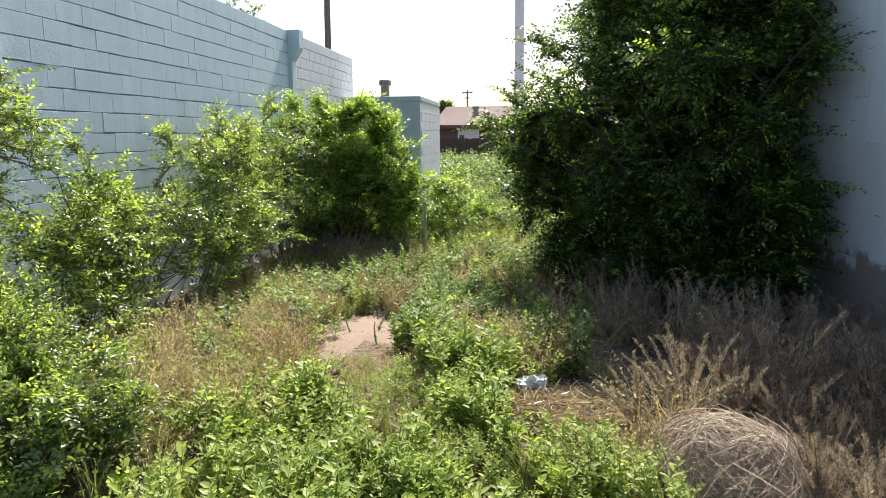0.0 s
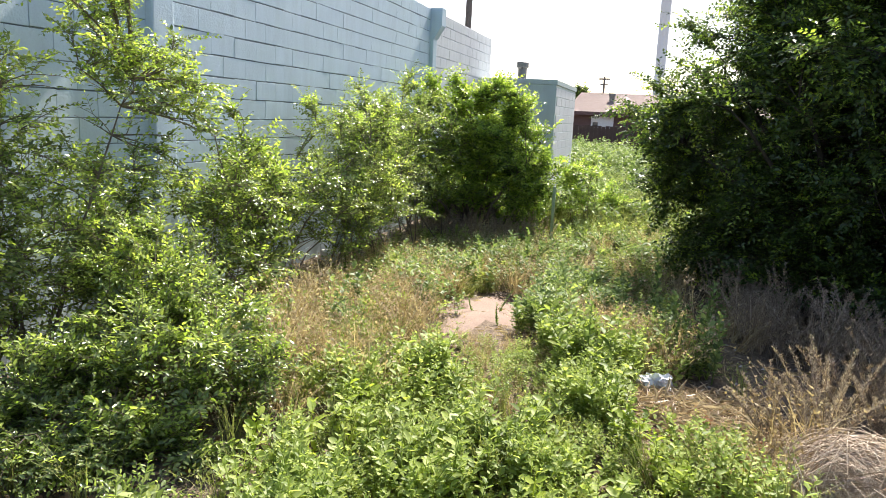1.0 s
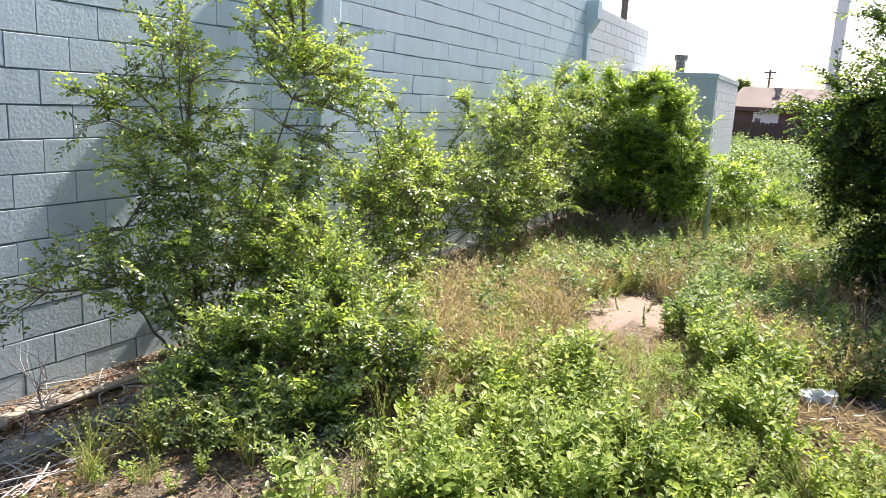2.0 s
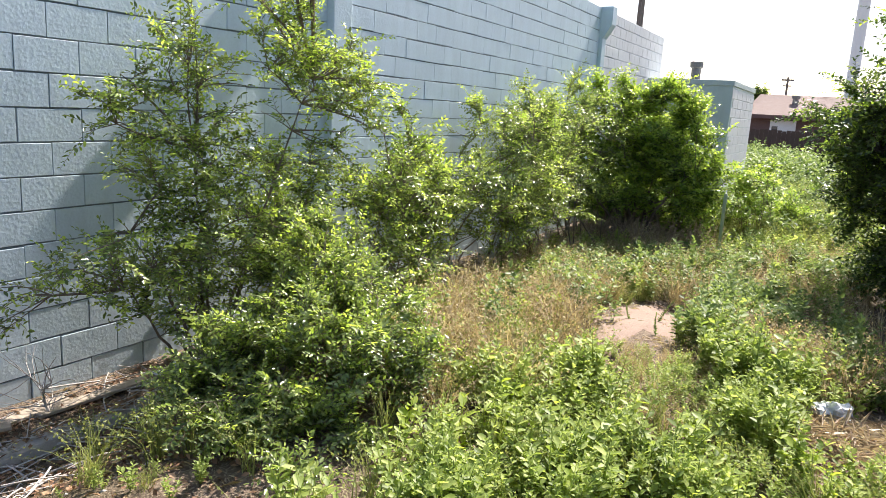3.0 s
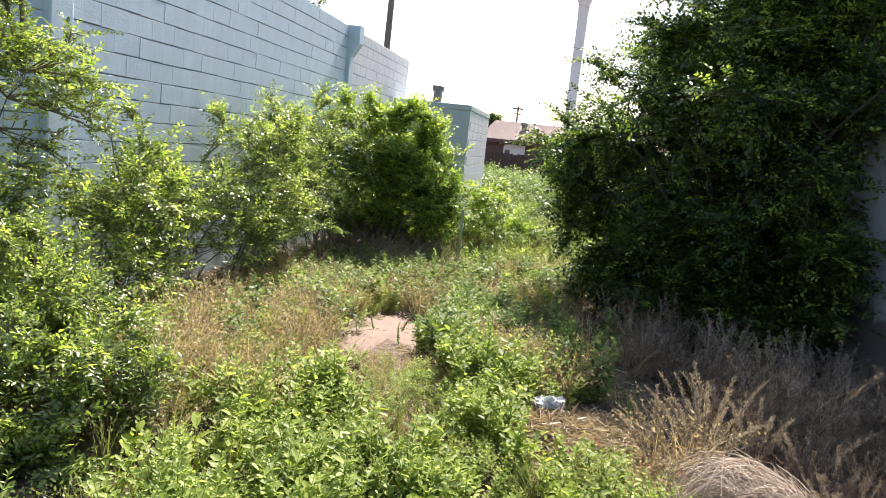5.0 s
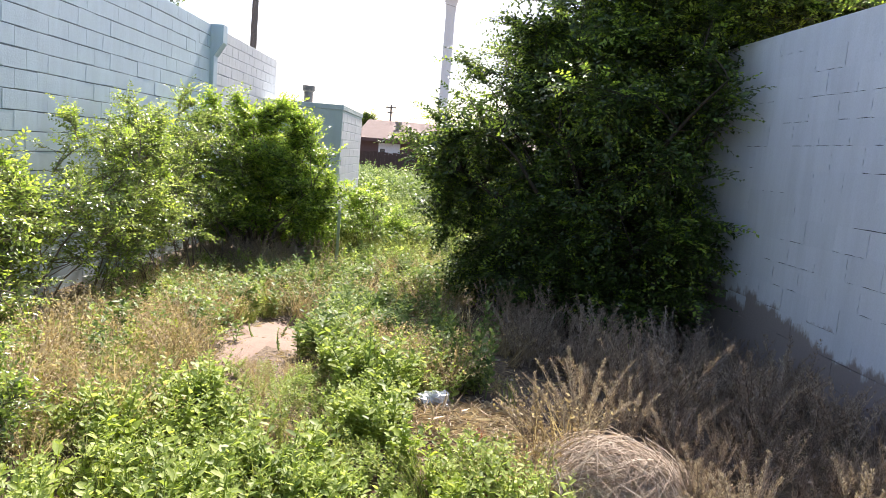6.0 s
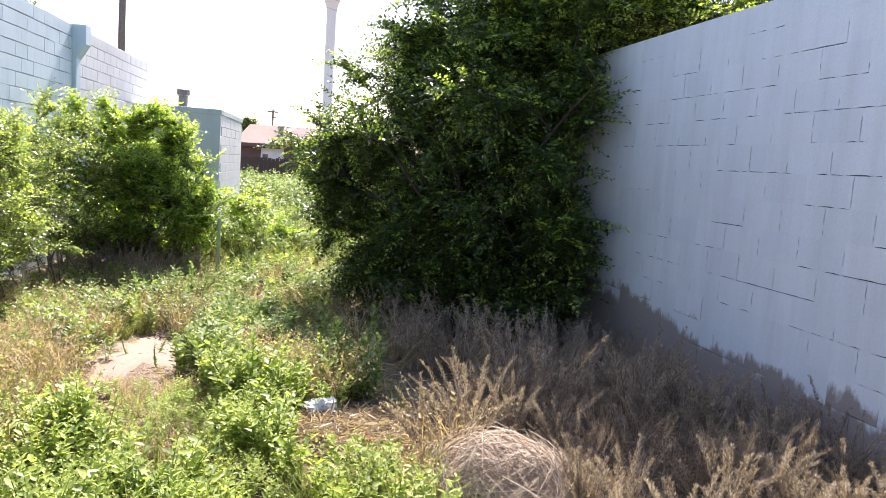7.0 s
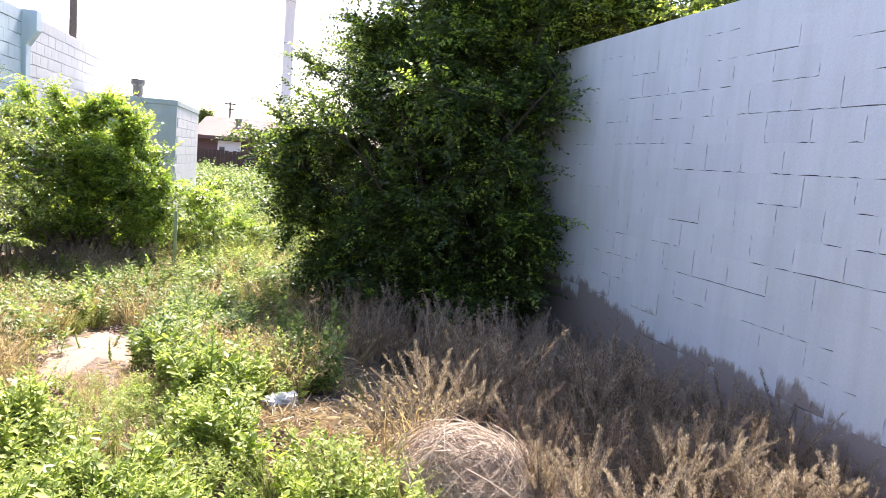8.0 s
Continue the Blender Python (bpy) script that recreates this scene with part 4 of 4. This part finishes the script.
# paler broad-leaved weeds in loose clumps
BROAD = [weed_kind(rng.uniform(0.22, 0.34), int(rng.integers(2, 5)), 0.064, 5, 0.6) for _ in range(6)]
bp = np.concatenate([np.c_[rng.normal(x, 0.16, n), rng.normal(y, 0.16, n)] for x, y, n in (
    (-2.25, 4.5, 12), (-1.95, 3.85, 5), (-1.6, 3.6, 4), (-2.6, 4.6, 6), (-1.1, 4.6, 3), (-0.35, 4.3, 5), (-0.8, 3.4, 3), (-2.7, 9.2, 10), (-3.2, 8.4, 8), (-2.4, 6.4, 8))])
bp = np.c_[bp, ground_height(bp[:, 0], bp[:, 1]) - 0.01]
stuff("broad_weeds", scatter(BROAD, bp, rng.uniform(0.6, 1.15, len(bp)), rng.uniform(0, 6.28, len(bp)), 0.2), M_WEED_YELLOW, "yellow-green broad-leaved weeds in loose clumps", "weeds")

# a few small rust-red weeds by the straw
rp = np.c_[rng.normal(0.0, 0.13, 26), rng.normal(4.5, 0.16, 26)]
rp = np.c_[rp, ground_height(rp[:, 0], rp[:, 1])]
stuff("red_weeds", scatter(WEEDS, rp, rng.uniform(0.25, 0.45, len(rp)), rng.uniform(0, 6.28, len(rp)), 0.2), M_RUST, "small rust-red weeds beside the straw", "weeds")

# taller grey-green weeds round the sand and along the shade
TALL = [weed_kind(rng.uniform(0.45, 0.62), int(rng.integers(3, 6)), 0.068, 9, 0.4) for _ in range(7)]
tall = np.concatenate([
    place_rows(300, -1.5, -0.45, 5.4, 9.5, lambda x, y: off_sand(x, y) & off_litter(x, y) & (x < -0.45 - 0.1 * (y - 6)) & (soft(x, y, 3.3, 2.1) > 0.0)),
    place_rows(150, -2.3, 0.0, 9.0, 13.0, lambda x, y: soft(x, y, 5.1, 1.5) > 0.0),
    place_rows(12, -0.5, 0.2, 6.4, 8.2),
    place_rows(60, -2.7, -1.3, 9.6, 11.4),
    place_rows(22, -2.75, -2.35, 8.3, 9.3),
    place_rows(520, -2.4, 1.2, 12.0, 24.0, lambda x, y: soft(x, y, 6.6, 0.8) > -0.2),
    # row behind the bush, added to darken the gap under it
    place_rows(130, -4.5, -2.3, 13.3, 15.2),
    np.c_[rng.normal(-1.75, 0.22, 14), rng.normal(10.6, 0.15, 14), np.full(14, -0.02)],
    place_rows(380, -6.0, 5.0, 24.0, 39.0),
    *(np.c_[rng.normal(x, r, k), rng.normal(y, r, k), np.full(k, on_ground(x, y) - 0.02)] for x, y, r, k in (
        (-2.5, 8.9, 0.14, 7), (-3.0, 8.2, 0.12, 5), (-2.35, 6.9, 0.16, 8), (-2.75, 7.5, 0.12, 4), (-3.1, 9.6, 0.15, 6), (-2.2, 10.2, 0.25, 14), (-2.75, 6.2, 0.14, 5), (-2.45, 5.6, 0.12, 4), (-3.4, 9.0, 0.1, 4)))])
stuff("tall_weeds", scatter(TALL, tall, np.where(tall[:, 1] > 24, 2.3, np.where(tall[:, 1] > 13, 1.5, 0.95)) * rng.uniform(0.65, 1.15, len(tall)), rng.uniform(0, 6.28, len(tall)), 0.1), M_WEED_DARK, "taller grey-green leafy weeds round the bare dirt", "weeds")


def tall_weed(x, y, scale):
    """One upright weed that stands out from the rest."""
    top = thing("tall_weed", "single upright pale green weed with broad leaves", "weed", (x, y, on_ground(x, y) - 0.01), "upright weeds")
    h = 0.62 * scale
    way = bend(np.zeros((1, 3)), np.array([[rng.normal() * 0.06, rng.normal() * 0.06, h]]), rng.normal(size=(1, 3)) * 0.02, 6)
    v, f = tubes(way, np.array([[0.006, 0.0055, 0.005, 0.004, 0.003, 0.0015]]), 5)
    mesh_object("stem", fast_mesh("stem", v, f), M_WEED_DARK, top)
    n = 34
    t = np.linspace(0.12, 1.0, n)
    i = np.minimum((t * 4.999).astype(int), 4)
    u = (t * 5 - i)[:, None]
    p = way[0][i] * (1 - u) + way[0][i + 1] * u
    a = np.arange(n) * 2.4
    out = np.stack([np.cos(a), np.sin(a), 0.5 + t], -1)
    tagged(mesh_object("foliage", fast_mesh("foliage", *leaves(p, out, 0.085 * scale * (1.1 - 0.6 * t), True, 0.5, 1.1)), M_WEED_DARK, top), kind="stuff")


for x, y, k in ((-0.2, 6.4, 0.9), (0.02, 6.2, 0.85), (-0.08, 6.7, 1.0), (-0.8, 5.6, 0.8), (-1.9, 9.9, 1.0), (-2.35, 9.3, 0.9), (-0.4, 8.2, 1.0), (-0.75, 2.9, 0.5)):
    tall_weed(x, y, k)


def grass_kind(height, blades, wide=0.0035):
    a = rng.uniform(0, 6.28, blades)
    r = rng.uniform(0.15, 0.9, blades) * height
    h = height * rng.uniform(0.5, 1.0, blades)
    end = np.stack([np.cos(a) * r, np.sin(a) * r, h], -1)
    start = rng.normal(size=(blades, 3)) * np.array([0.03, 0.03, 0])
    way = bend(start, end + start, np.stack([-np.cos(a) * r * 0.25, -np.sin(a) * r * 0.25, h * 0.25], -1), 4)
    side = np.stack([-np.sin(a), np.cos(a), 0 * a], -1)[:, None] * (wide * np.array([1, 0.9, 0.6, 0.1]))[None, :, None]
    v = np.stack([way + side, way - side], 2).reshape(-1, 3)
    b = (np.arange(blades) * 8)[:, None, None] + np.arange(3)[None, :, None] * 2
    f = np.concatenate([b + np.array([0, 2, 1]), b + np.array([1, 2, 3])], 1).reshape(-1, 3)
    # loose seed heads near the tips
    q = (way[:, 2:3] + (way[:, 3:4] - way[:, 2:3]) * np.linspace(0.3, 1.0, 5)[None, :, None]).reshape(-1, 3)
    seeds = leaves(q + rng.normal(size=q.shape) * 0.006, rng.normal(size=q.shape) + np.array([0, 0, 0.5]), rng.uniform(0.011, 0.022, len(q)), False, 0, 1.0)
    return joined([(v, f), seeds])


DRY = [grass_kind(rng.uniform(0.22, 0.4), 42, 0.0024) for _ in range(10)]
dg = np.concatenate([
    place_rows(90, -1.15, -0.4, 9.8, 12.5),
    place_rows(80, -3.0, -2.2, 10.8, 12.0),
    place_rows(60, -1.0, -0.5, 6.0, 7.0, off_litter),
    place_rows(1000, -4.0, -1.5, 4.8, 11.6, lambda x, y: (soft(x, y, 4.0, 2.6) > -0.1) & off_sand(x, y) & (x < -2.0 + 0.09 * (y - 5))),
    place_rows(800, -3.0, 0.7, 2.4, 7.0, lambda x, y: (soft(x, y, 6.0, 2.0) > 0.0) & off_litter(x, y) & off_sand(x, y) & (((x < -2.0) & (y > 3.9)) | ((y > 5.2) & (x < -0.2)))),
    place_rows(350, -3.9, 2.5, -2.5, 1.6, lambda x, y: (soft(x, y, 2.2, 1.4) > 0.0) & (np.hypot(x + 0.4, y - 1.0) > 0.5)),
    place_rows(14, 0.0, 0.5, 4.2, 4.8, off_litter),
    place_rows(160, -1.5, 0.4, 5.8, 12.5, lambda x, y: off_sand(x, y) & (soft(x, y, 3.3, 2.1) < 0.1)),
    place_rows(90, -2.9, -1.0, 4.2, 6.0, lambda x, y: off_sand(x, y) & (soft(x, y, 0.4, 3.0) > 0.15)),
    place_rows(900, -2.5, 1.0, 8.5, 20.0, lambda x, y: soft(x, y, 7.5, 1.2) > 0.1)])
lowg = place_rows(90, -2.1, -0.9, 4.8, 6.1)
stuff("dry_grass", scatter(DRY, np.concatenate([dg, lowg]), np.r_[rng.uniform(0.35, 1.3, len(dg)), rng.uniform(0.25, 0.55, len(lowg))], rng.uniform(0, 6.28, len(dg) + len(lowg)), 0.25), M_STRAW, "dry straw-coloured grass clumps", "dry grass")
gg = np.concatenate([
    place_rows(650, -2.4, 1.2, 12.5, 23.0),
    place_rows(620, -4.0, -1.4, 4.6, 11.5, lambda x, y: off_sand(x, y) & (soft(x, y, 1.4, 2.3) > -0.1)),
    place_rows(10, -3.7, -2.4, 2.8, 3.6),
    place_rows(90, -2.3, 0.3, 2.6, 6.0, lambda x, y: off_litter(x, y) & off_sand(x, y))])
stuff("green_grass", scatter(DRY, gg, np.where(gg[:, 1] > 12.4, 1.7, 1.0) * rng.uniform(0.4, 1.1, len(gg)), rng.uniform(0, 6.28, len(gg)), 0.25), M_GRASS, "tufts of green grass among the weeds", "grass")


def dead_kind(height, stems, fan=0.5, bits=130, fat=1.45):
    """A dead weed: stiff stems, each a bottlebrush of short husks that thins out to the tip."""
    chunks = []
    for s in range(stems):
        a = rng.uniform(0, 6.28)
        r = rng.uniform(0.08, fan) * height
        end = np.array([[math.cos(a) * r, math.sin(a) * r, height * rng.uniform(0.55, 1.0)]])
        way = bend(np.zeros((1, 3)), end, np.array([[0, 0, 0.18 * height]]), 6)
        chunks.append(as_tris(tubes(way, np.array([[0.004, 0.0035, 0.003, 0.0025, 0.002, 0.001]]), 3)))
        t = np.sort(rng.uniform(0.22, 1.0, bits))
        i = np.minimum((t * 4.999).astype(int), 4)
        u = (t * 5 - i)[:, None]
        p = way[0][i] * (1 - u) + way[0][i + 1] * u
        ang = rng.uniform(0, 6.28, bits)
        out = unit(np.stack([np.cos(ang), np.sin(ang), rng.uniform(0.7, 2.0, bits)], -1))
        p = p + out * rng.uniform(0.0, 0.026, (bits, 1)) * fat * (1.15 - 0.8 * t)[:, None]
        size = rng.uniform(0.012, 0.026, bits) * (1.2 - 0.5 * t) * fat
        chunks.append(leaves(p, out, size, False, 0.0, 0.42))
    return joined(chunks)


DEAD = [dead_kind(rng.uniform(0.5, 0.78), int(rng.integers(4, 8))) for _ in range(8)]
dd = np.concatenate([
    place_rows(300, 0.3, 2.75, 4.2, 9.0, lambda x, y: off_litter(x, y) & (x > 0.6 - 0.1 * (y - 5)) & ((x - 0.55) ** 2 + (y - 4.45) ** 2 > 0.35)),
    place_rows(70, 1.0, 2.75, 2.4, 4.4),
    place_rows(30, 0.2, 0.9, 7.2, 10.0),
    place_rows(120, 0.9, 2.7, 3.0, 5.0),
    place_rows(60, -4.0, -2.0, 11.4, 12.4)])
dsize = np.where(dd[:, 1] < 4.4, 0.45, np.where(dd[:, 0] > 2.2, 0.7, np.where(dd[:, 1] < 5.3, 0.62, 0.95))) * rng.uniform(0.5, 1.1, len(dd))
stuff("dead_weeds", scatter(DEAD, dd, dsize, rng.uniform(0, 6.28, len(dd)), 0.2), M_DEAD, "dead brown feathery weeds under the white wall", "dead weeds")


def dead_bush(x, y, height, stems, seed_turn):
    """A fan of sunlit dead plumes standing by itself."""
    top = thing("dead_bush", "pale dead plume bush in the sun", "dead bush", (x, y, on_ground(x, y) - 0.01), "dead plume bushes")
    v, f = dead_kind(height, stems + 3, 0.6, 300, 1.0)
    ob = mesh_object("plume", fast_mesh("plume", v, f), M_PLUME, top)
    ob.rotation_euler.z = seed_turn
    tagged(ob, kind="stuff")


for k, (x, y, h, n) in enumerate(((0.48, 5.05, 0.66, 16), (0.78, 5.15, 0.52, 9), (0.22, 5.1, 0.48, 7), (1.0, 5.0, 0.42, 6), (0.98, 3.95, 0.46, 11), (1.22, 3.85, 0.44, 12), (1.47, 3.8, 0.42, 11),
                                  (1.78, 3.85, 0.38, 10), (2.05, 3.9, 0.36, 9), (2.35, 3.95, 0.34, 9), (0.9, 4.25, 0.4, 8), (1.6, 4.15, 0.45, 10), (1.95, 4.3, 0.42, 9))):
    dead_bush(x, y, h, n, k * 1.3)


def straw_heap():
    n = 3600
    a, e = rng.uniform(0, 6.28, n), rng.uniform(-0.1, 1.5, n)
    r = rng.uniform(0.72, 1.05, n) * (1 + 0.12 * np.sin(3 * a) * np.cos(2 * e))
    p = np.stack([np.cos(a) * np.cos(e) * r * 0.42, np.sin(a) * np.cos(e) * r * 0.4, np.sin(e) * r * 0.28], -1)
    way = unit(np.cross(p, rng.normal(size=(n, 3)) + np.array([0, 0, 0.4])))
    half = rng.uniform(0.06, 0.24, (n, 1))
    paths = bend(p - way * half, p + way * half, unit(p) * half * 0.5, 5)
    paths[..., 2] = np.maximum(paths[..., 2], 0.0)
    v, f = tubes(paths, 1.25 * np.tile([[0.0012, 0.0018, 0.0018, 0.0016, 0.0008]], (n, 1)), 3)
    ob = thing("tumbleweed", "round tangle of pale dry tumbleweed stalks", "tumbleweed")
    half_v = len(v) // 2
    for name, sel in (("inner_tangle", f[f.max(1) < half_v]), ("outer_tangle", f[f.min(1) >= half_v] - half_v)):
        own = v[:half_v] * 0.93 if name == "inner_tangle" else v[half_v:]
        tagged(mesh_object(name, fast_mesh(name, own, sel), M_STRAW_PALE, ob), kind="stuff")
    ob.location = (0.52, 4.42, on_ground(0.52, 4.42) - 0.03)


straw_heap()


def plastic_bag():
    bm = bmesh.new()
    bmesh.ops.create_icosphere(bm, subdivisions=4, radius=0.075)
    for v in bm.verts:
        d = 1 + 0.6 * noise.noise(v.co * 22) + 0.55 * abs(noise.noise(v.co * 55)) + 0.25 * noise.noise(v.co * 120)
        v.co = Vector((v.co.x * d * 1.25, v.co.y * d, max(v.co.z * d * 0.8, -0.05)))
    ob = part("plastic_bag", bm, M_BAG, None, "crumpled white plastic bag lying in the weeds")
    ob.location = (-0.35, 5.72, on_ground(-0.35, 5.72) + 0.06)
    tagged(ob, category="plastic bag")


plastic_bag()


def metal_post():
    z = on_ground(-1.8, 11.0)
    ob = part("metal_post", tube(bmesh.new(), [(-1.8, 11.0, z - 0.2), (-1.8, 11.0, 1.06), (-1.8, 11.0, 1.07)], [0.022, 0.022, 0.014], 10), M_POST, None, "short pale green metal post in the weeds", True)
    tagged(ob, category="post")


metal_post()


def loose_blocks():
    for x, y, z, turn, size, label in ((-4.36, 7.0, 0.05, 12, (0.3, 0.5, 0.24), "whitewashed concrete block lying between kerb and wall"),
                                      (-4.42, 7.6, 0.05, -30, (0.2, 0.4, 0.16), "broken pale concrete block beside the wall"),
                                      (-4.35, 9.4, 0.05, 40, (0.25, 0.3, 0.14), "broken pale concrete chunk beside the wall")):
        bm = box(bmesh.new(), -size[0] / 2, -size[1] / 2, 0, size[0] / 2, size[1] / 2, size[2], 0.012)
        for v in bm.verts:
            v.co += Vector((noise.noise(v.co * 9 + Vector((x, y, 0))), noise.noise(v.co * 8), 0)) * 0.02
        ob = part("concrete_block", bm, M_CONC_PALE, None, label, True)
        ob.matrix_world = pose(x, y, z, 0, 0, turn)
        tagged(ob, category="concrete block", group="loose blocks by the wall")


loose_blocks()


def litter_piece(x, y, z, seed):
    bm = bmesh.new()
    bmesh.ops.create_icosphere(bm, subdivisions=2, radius=0.032)
    for v in bm.verts:
        d = 1 + 0.9 * noise.noise(v.co * 45 + Vector((seed, 0, 0)))
        v.co = Vector((v.co.x * d * 1.3, v.co.y * d, max(v.co.z * d * 0.5, -0.02)))
    ob = part("paper_scrap", bm, M_BAG, None, "crumpled white paper scrap on the soil strip", True)
    ob.location = (x, y, z + 0.02)
    tagged(ob, category="litter", group="paper scraps")


for k, (x, y) in enumerate(((-4.40, 4.25), (-4.44, 4.45), (-4.38, 4.6), (-4.45, 5.3))):
    litter_piece(x, y, 0.055, k * 3.1)


def plank(x, y, z, turn, length, tilt):
    bm = box(bmesh.new(), -0.045, -length / 2, 0, 0.045, length / 2, 0.02, 0.003)
    ob = part("plank", bm, M_PLANK, None, "weathered broken wooden plank by the kerb")
    ob.matrix_world = pose(x, y, z, tilt, 0, turn)
    tagged(ob, category="plank", group="planks by the kerb")


for x, y, z, turn, length, tilt in ((-4.45, 3.2, 0.06, 8, 0.9, 0), (-4.38, 3.75, 0.07, -6, 0.7, 2), (-4.5, 2.6, 0.06, 14, 0.6, 0), (-4.42, 3.0, 0.085, -24, 0.45, 3)):
    plank(x, y, z, turn, length, tilt)


def dead_branch(x, y, turn, height):
    """A bare pale branch with side twigs."""
    top = thing("dead_branch", "bare pale dead branch leaning by the wall", "branch", (x, y, on_ground(x, y)), "dead branches by the wall")
    n = 26
    root = bend(np.array([[0, 0, -0.03]]), np.array([[0.1, 0.15, height]]), np.array([[0.05, -0.1, 0.1]]), 8)
    v, f = tubes(root, np.linspace(0.012, 0.003, 8)[None], 5)
    mesh_object("stem", fast_mesh("stem", v, f), M_TWIG_PALE, top)
    a = root[0][rng.integers(1, 8, n)]
    b = a + rng.normal(size=(n, 3)) * np.array([0.16, 0.2, 0.12]) + np.array([0, 0, 0.12])
    b[:, 2] = np.maximum(b[:, 2], 0.02)
    v, f = tubes(bend(a, b, rng.normal(size=(n, 3)) * 0.04, 4), np.tile([[0.004, 0.003, 0.002, 0.001]], (n, 1)), 3)
    tagged(mesh_object("twig_work", fast_mesh("twig_work", v, f), M_TWIG_PALE, top), kind="stuff")
    top.rotation_euler.z = turn


for k, (x, y, h) in enumerate(((-3.9, 10.0, 0.9), (-3.8, 9.8, 0.7), (-4.0, 10.2, 1.0), (-3.85, 10.3, 0.6), (-3.75, 6.6, 0.6), (-3.7, 6.8, 0.5), (-3.6, 6.2, 0.55), (-3.8, 6.3, 0.7), (-3.5, 6.5, 0.5), (-3.9, 6.9, 0.6), (-4.4, 3.5, 0.3), (-4.45, 3.0, 0.35))):
    dead_branch(x, y, k * 1.1, h)

# ---- fine litter ----
n = 5200
lp = np.c_[rng.uniform(-4.65, 2.6, n), rng.uniform(2.0, 9.5, n)]
lz = np.where(lp[:, 0] < KERB_X - 0.12, 0.056, np.where(lp[:, 0] < KERB_X, 0.118, ground_height(lp[:, 0], lp[:, 1]) + 0.006))
la = rng.uniform(0, 6.28, n)
lw = np.stack([np.cos(la), np.sin(la), rng.normal(size=n) * 0.12], -1)
stuff("straw_litter", leaves(np.c_[lp, lz], lw, rng.uniform(0.03, 0.13, n), False, 1.5, 0.10), M_STRAW, "loose straw and dead leaves on the soil", "litter")
n = 900
pp = np.c_[rng.uniform(-4.6, 2.4, n), rng.uniform(2.0, 9.5, n)]
pp = np.c_[pp, np.where(pp[:, 0] < KERB_X - 0.12, 0.055, np.where(pp[:, 0] < KERB_X, 0.11, ground_height(pp[:, 0], pp[:, 1])))]
octa = np.array([[1, 0, 0], [-1, 0, 0], [0, 1, 0], [0, -1, 0], [0, 0, 0.7], [0, 0, -0.5]], float)
octf = np.array([[0, 2, 4], [2, 1, 4], [1, 3, 4], [3, 0, 4], [2, 0, 5], [1, 2, 5], [3, 1, 5], [0, 3, 5]])
stuff("pebbles", scatter([(octa * rng.uniform(0.7, 1.3, (6, 1)), octf) for _ in range(4)], pp, rng.uniform(0.006, 0.024, n), rng.uniform(0, 6.28, n)), M_CONC, "small stones on the soil", "pebbles")

# dark plant litter behind the bare dirt, and a few sprigs on it
n = 900
a, r = rng.uniform(0, 6.28, n), np.sqrt(rng.random(n))
q = np.c_[-1.72 + 0.4 * r * np.cos(a), 8.75 + 0.4 * r * np.sin(a)]
w = rng.normal(size=(n, 3)) * np.array([1, 1, 0.25])
stuff("dark_litter", leaves(np.c_[q, ground_height(q[:, 0], q[:, 1]) + 0.03], w, rng.uniform(0.03, 0.09, n), False, 0.8, 0.4), M_BARK, "dark rotting plant litter behind the bare dirt", "litter")
for x, y, k in ((-1.78, 7.5, 0.34), (-1.95, 7.2, 0.25), (-1.66, 6.9, 0.3)):
    tall_weed(x, y, k)

# straw mat on the bare ground by the bag, and brown dead leaves by the kerb
n = 4200
a, r = rng.uniform(0, 6.28, n), np.sqrt(rng.random(n))
q = np.c_[-0.1 + 0.42 * r * np.cos(a), 5.3 + 0.55 * r * np.sin(a)]
w = rng.normal(size=(n, 3)) * np.array([1, 1, 0.2])
stuff("straw_mat", leaves(np.c_[q, ground_height(q[:, 0], q[:, 1]) + rng.uniform(0.01, 0.05, n)], w, rng.uniform(0.05, 0.16, n), False, 1.0, 0.07), M_STRAW_PALE, "flattened straw on the bare ground by the bag", "straw")
n = 4200
q = np.c_[rng.uniform(-4.65, -2.3, n), rng.uniform(2.0, 7.0, n)]
q = np.concatenate([q, np.c_[rng.uniform(-4.6, -3.3, 2600), rng.uniform(2.4, 5.4, 2600)], np.c_[rng.normal(-0.15, 0.28, 700), rng.normal(4.5, 0.4, 700)]])
n = len(q)
z = np.where(q[:, 0] < KERB_X - 0.12, 0.06, np.where(q[:, 0] < KERB_X, 0.094, ground_height(q[:, 0], q[:, 1]) + 0.012))
w = rng.normal(size=(n, 3)) * np.array([1, 1, 0.3])
m = 260
e = np.c_[rng.uniform(-4.6, -3.4, m), rng.uniform(2.6, 5.6, m)]
ez = np.where(e[:, 0] < KERB_X - 0.12, 0.07, np.where(e[:, 0] < KERB_X, 0.095, ground_height(e[:, 0], e[:, 1]) + 0.015))
s = np.c_[e, ez]
d = rng.normal(size=(m, 3)) * np.array([0.12, 0.2, 0.02]) + np.array([0, 0, 0.025])
stuff("dead_twigs", tubes(bend(s, s + d, rng.normal(size=(m, 3)) * 0.015, 4), np.full((m, 4), 0.0035) * rng.uniform(0.6, 1.6, (m, 1)), 4), M_TWIG_PALE, "pale dead twigs fallen along the kerb", "twigs")
stuff("leaf_litter", leaves(np.c_[q, z], w, rng.uniform(0.018, 0.05, n), False, 0.8, 0.9), M_LITTER, "brown dead leaves by the kerb and the bare ground", "leaf litter")
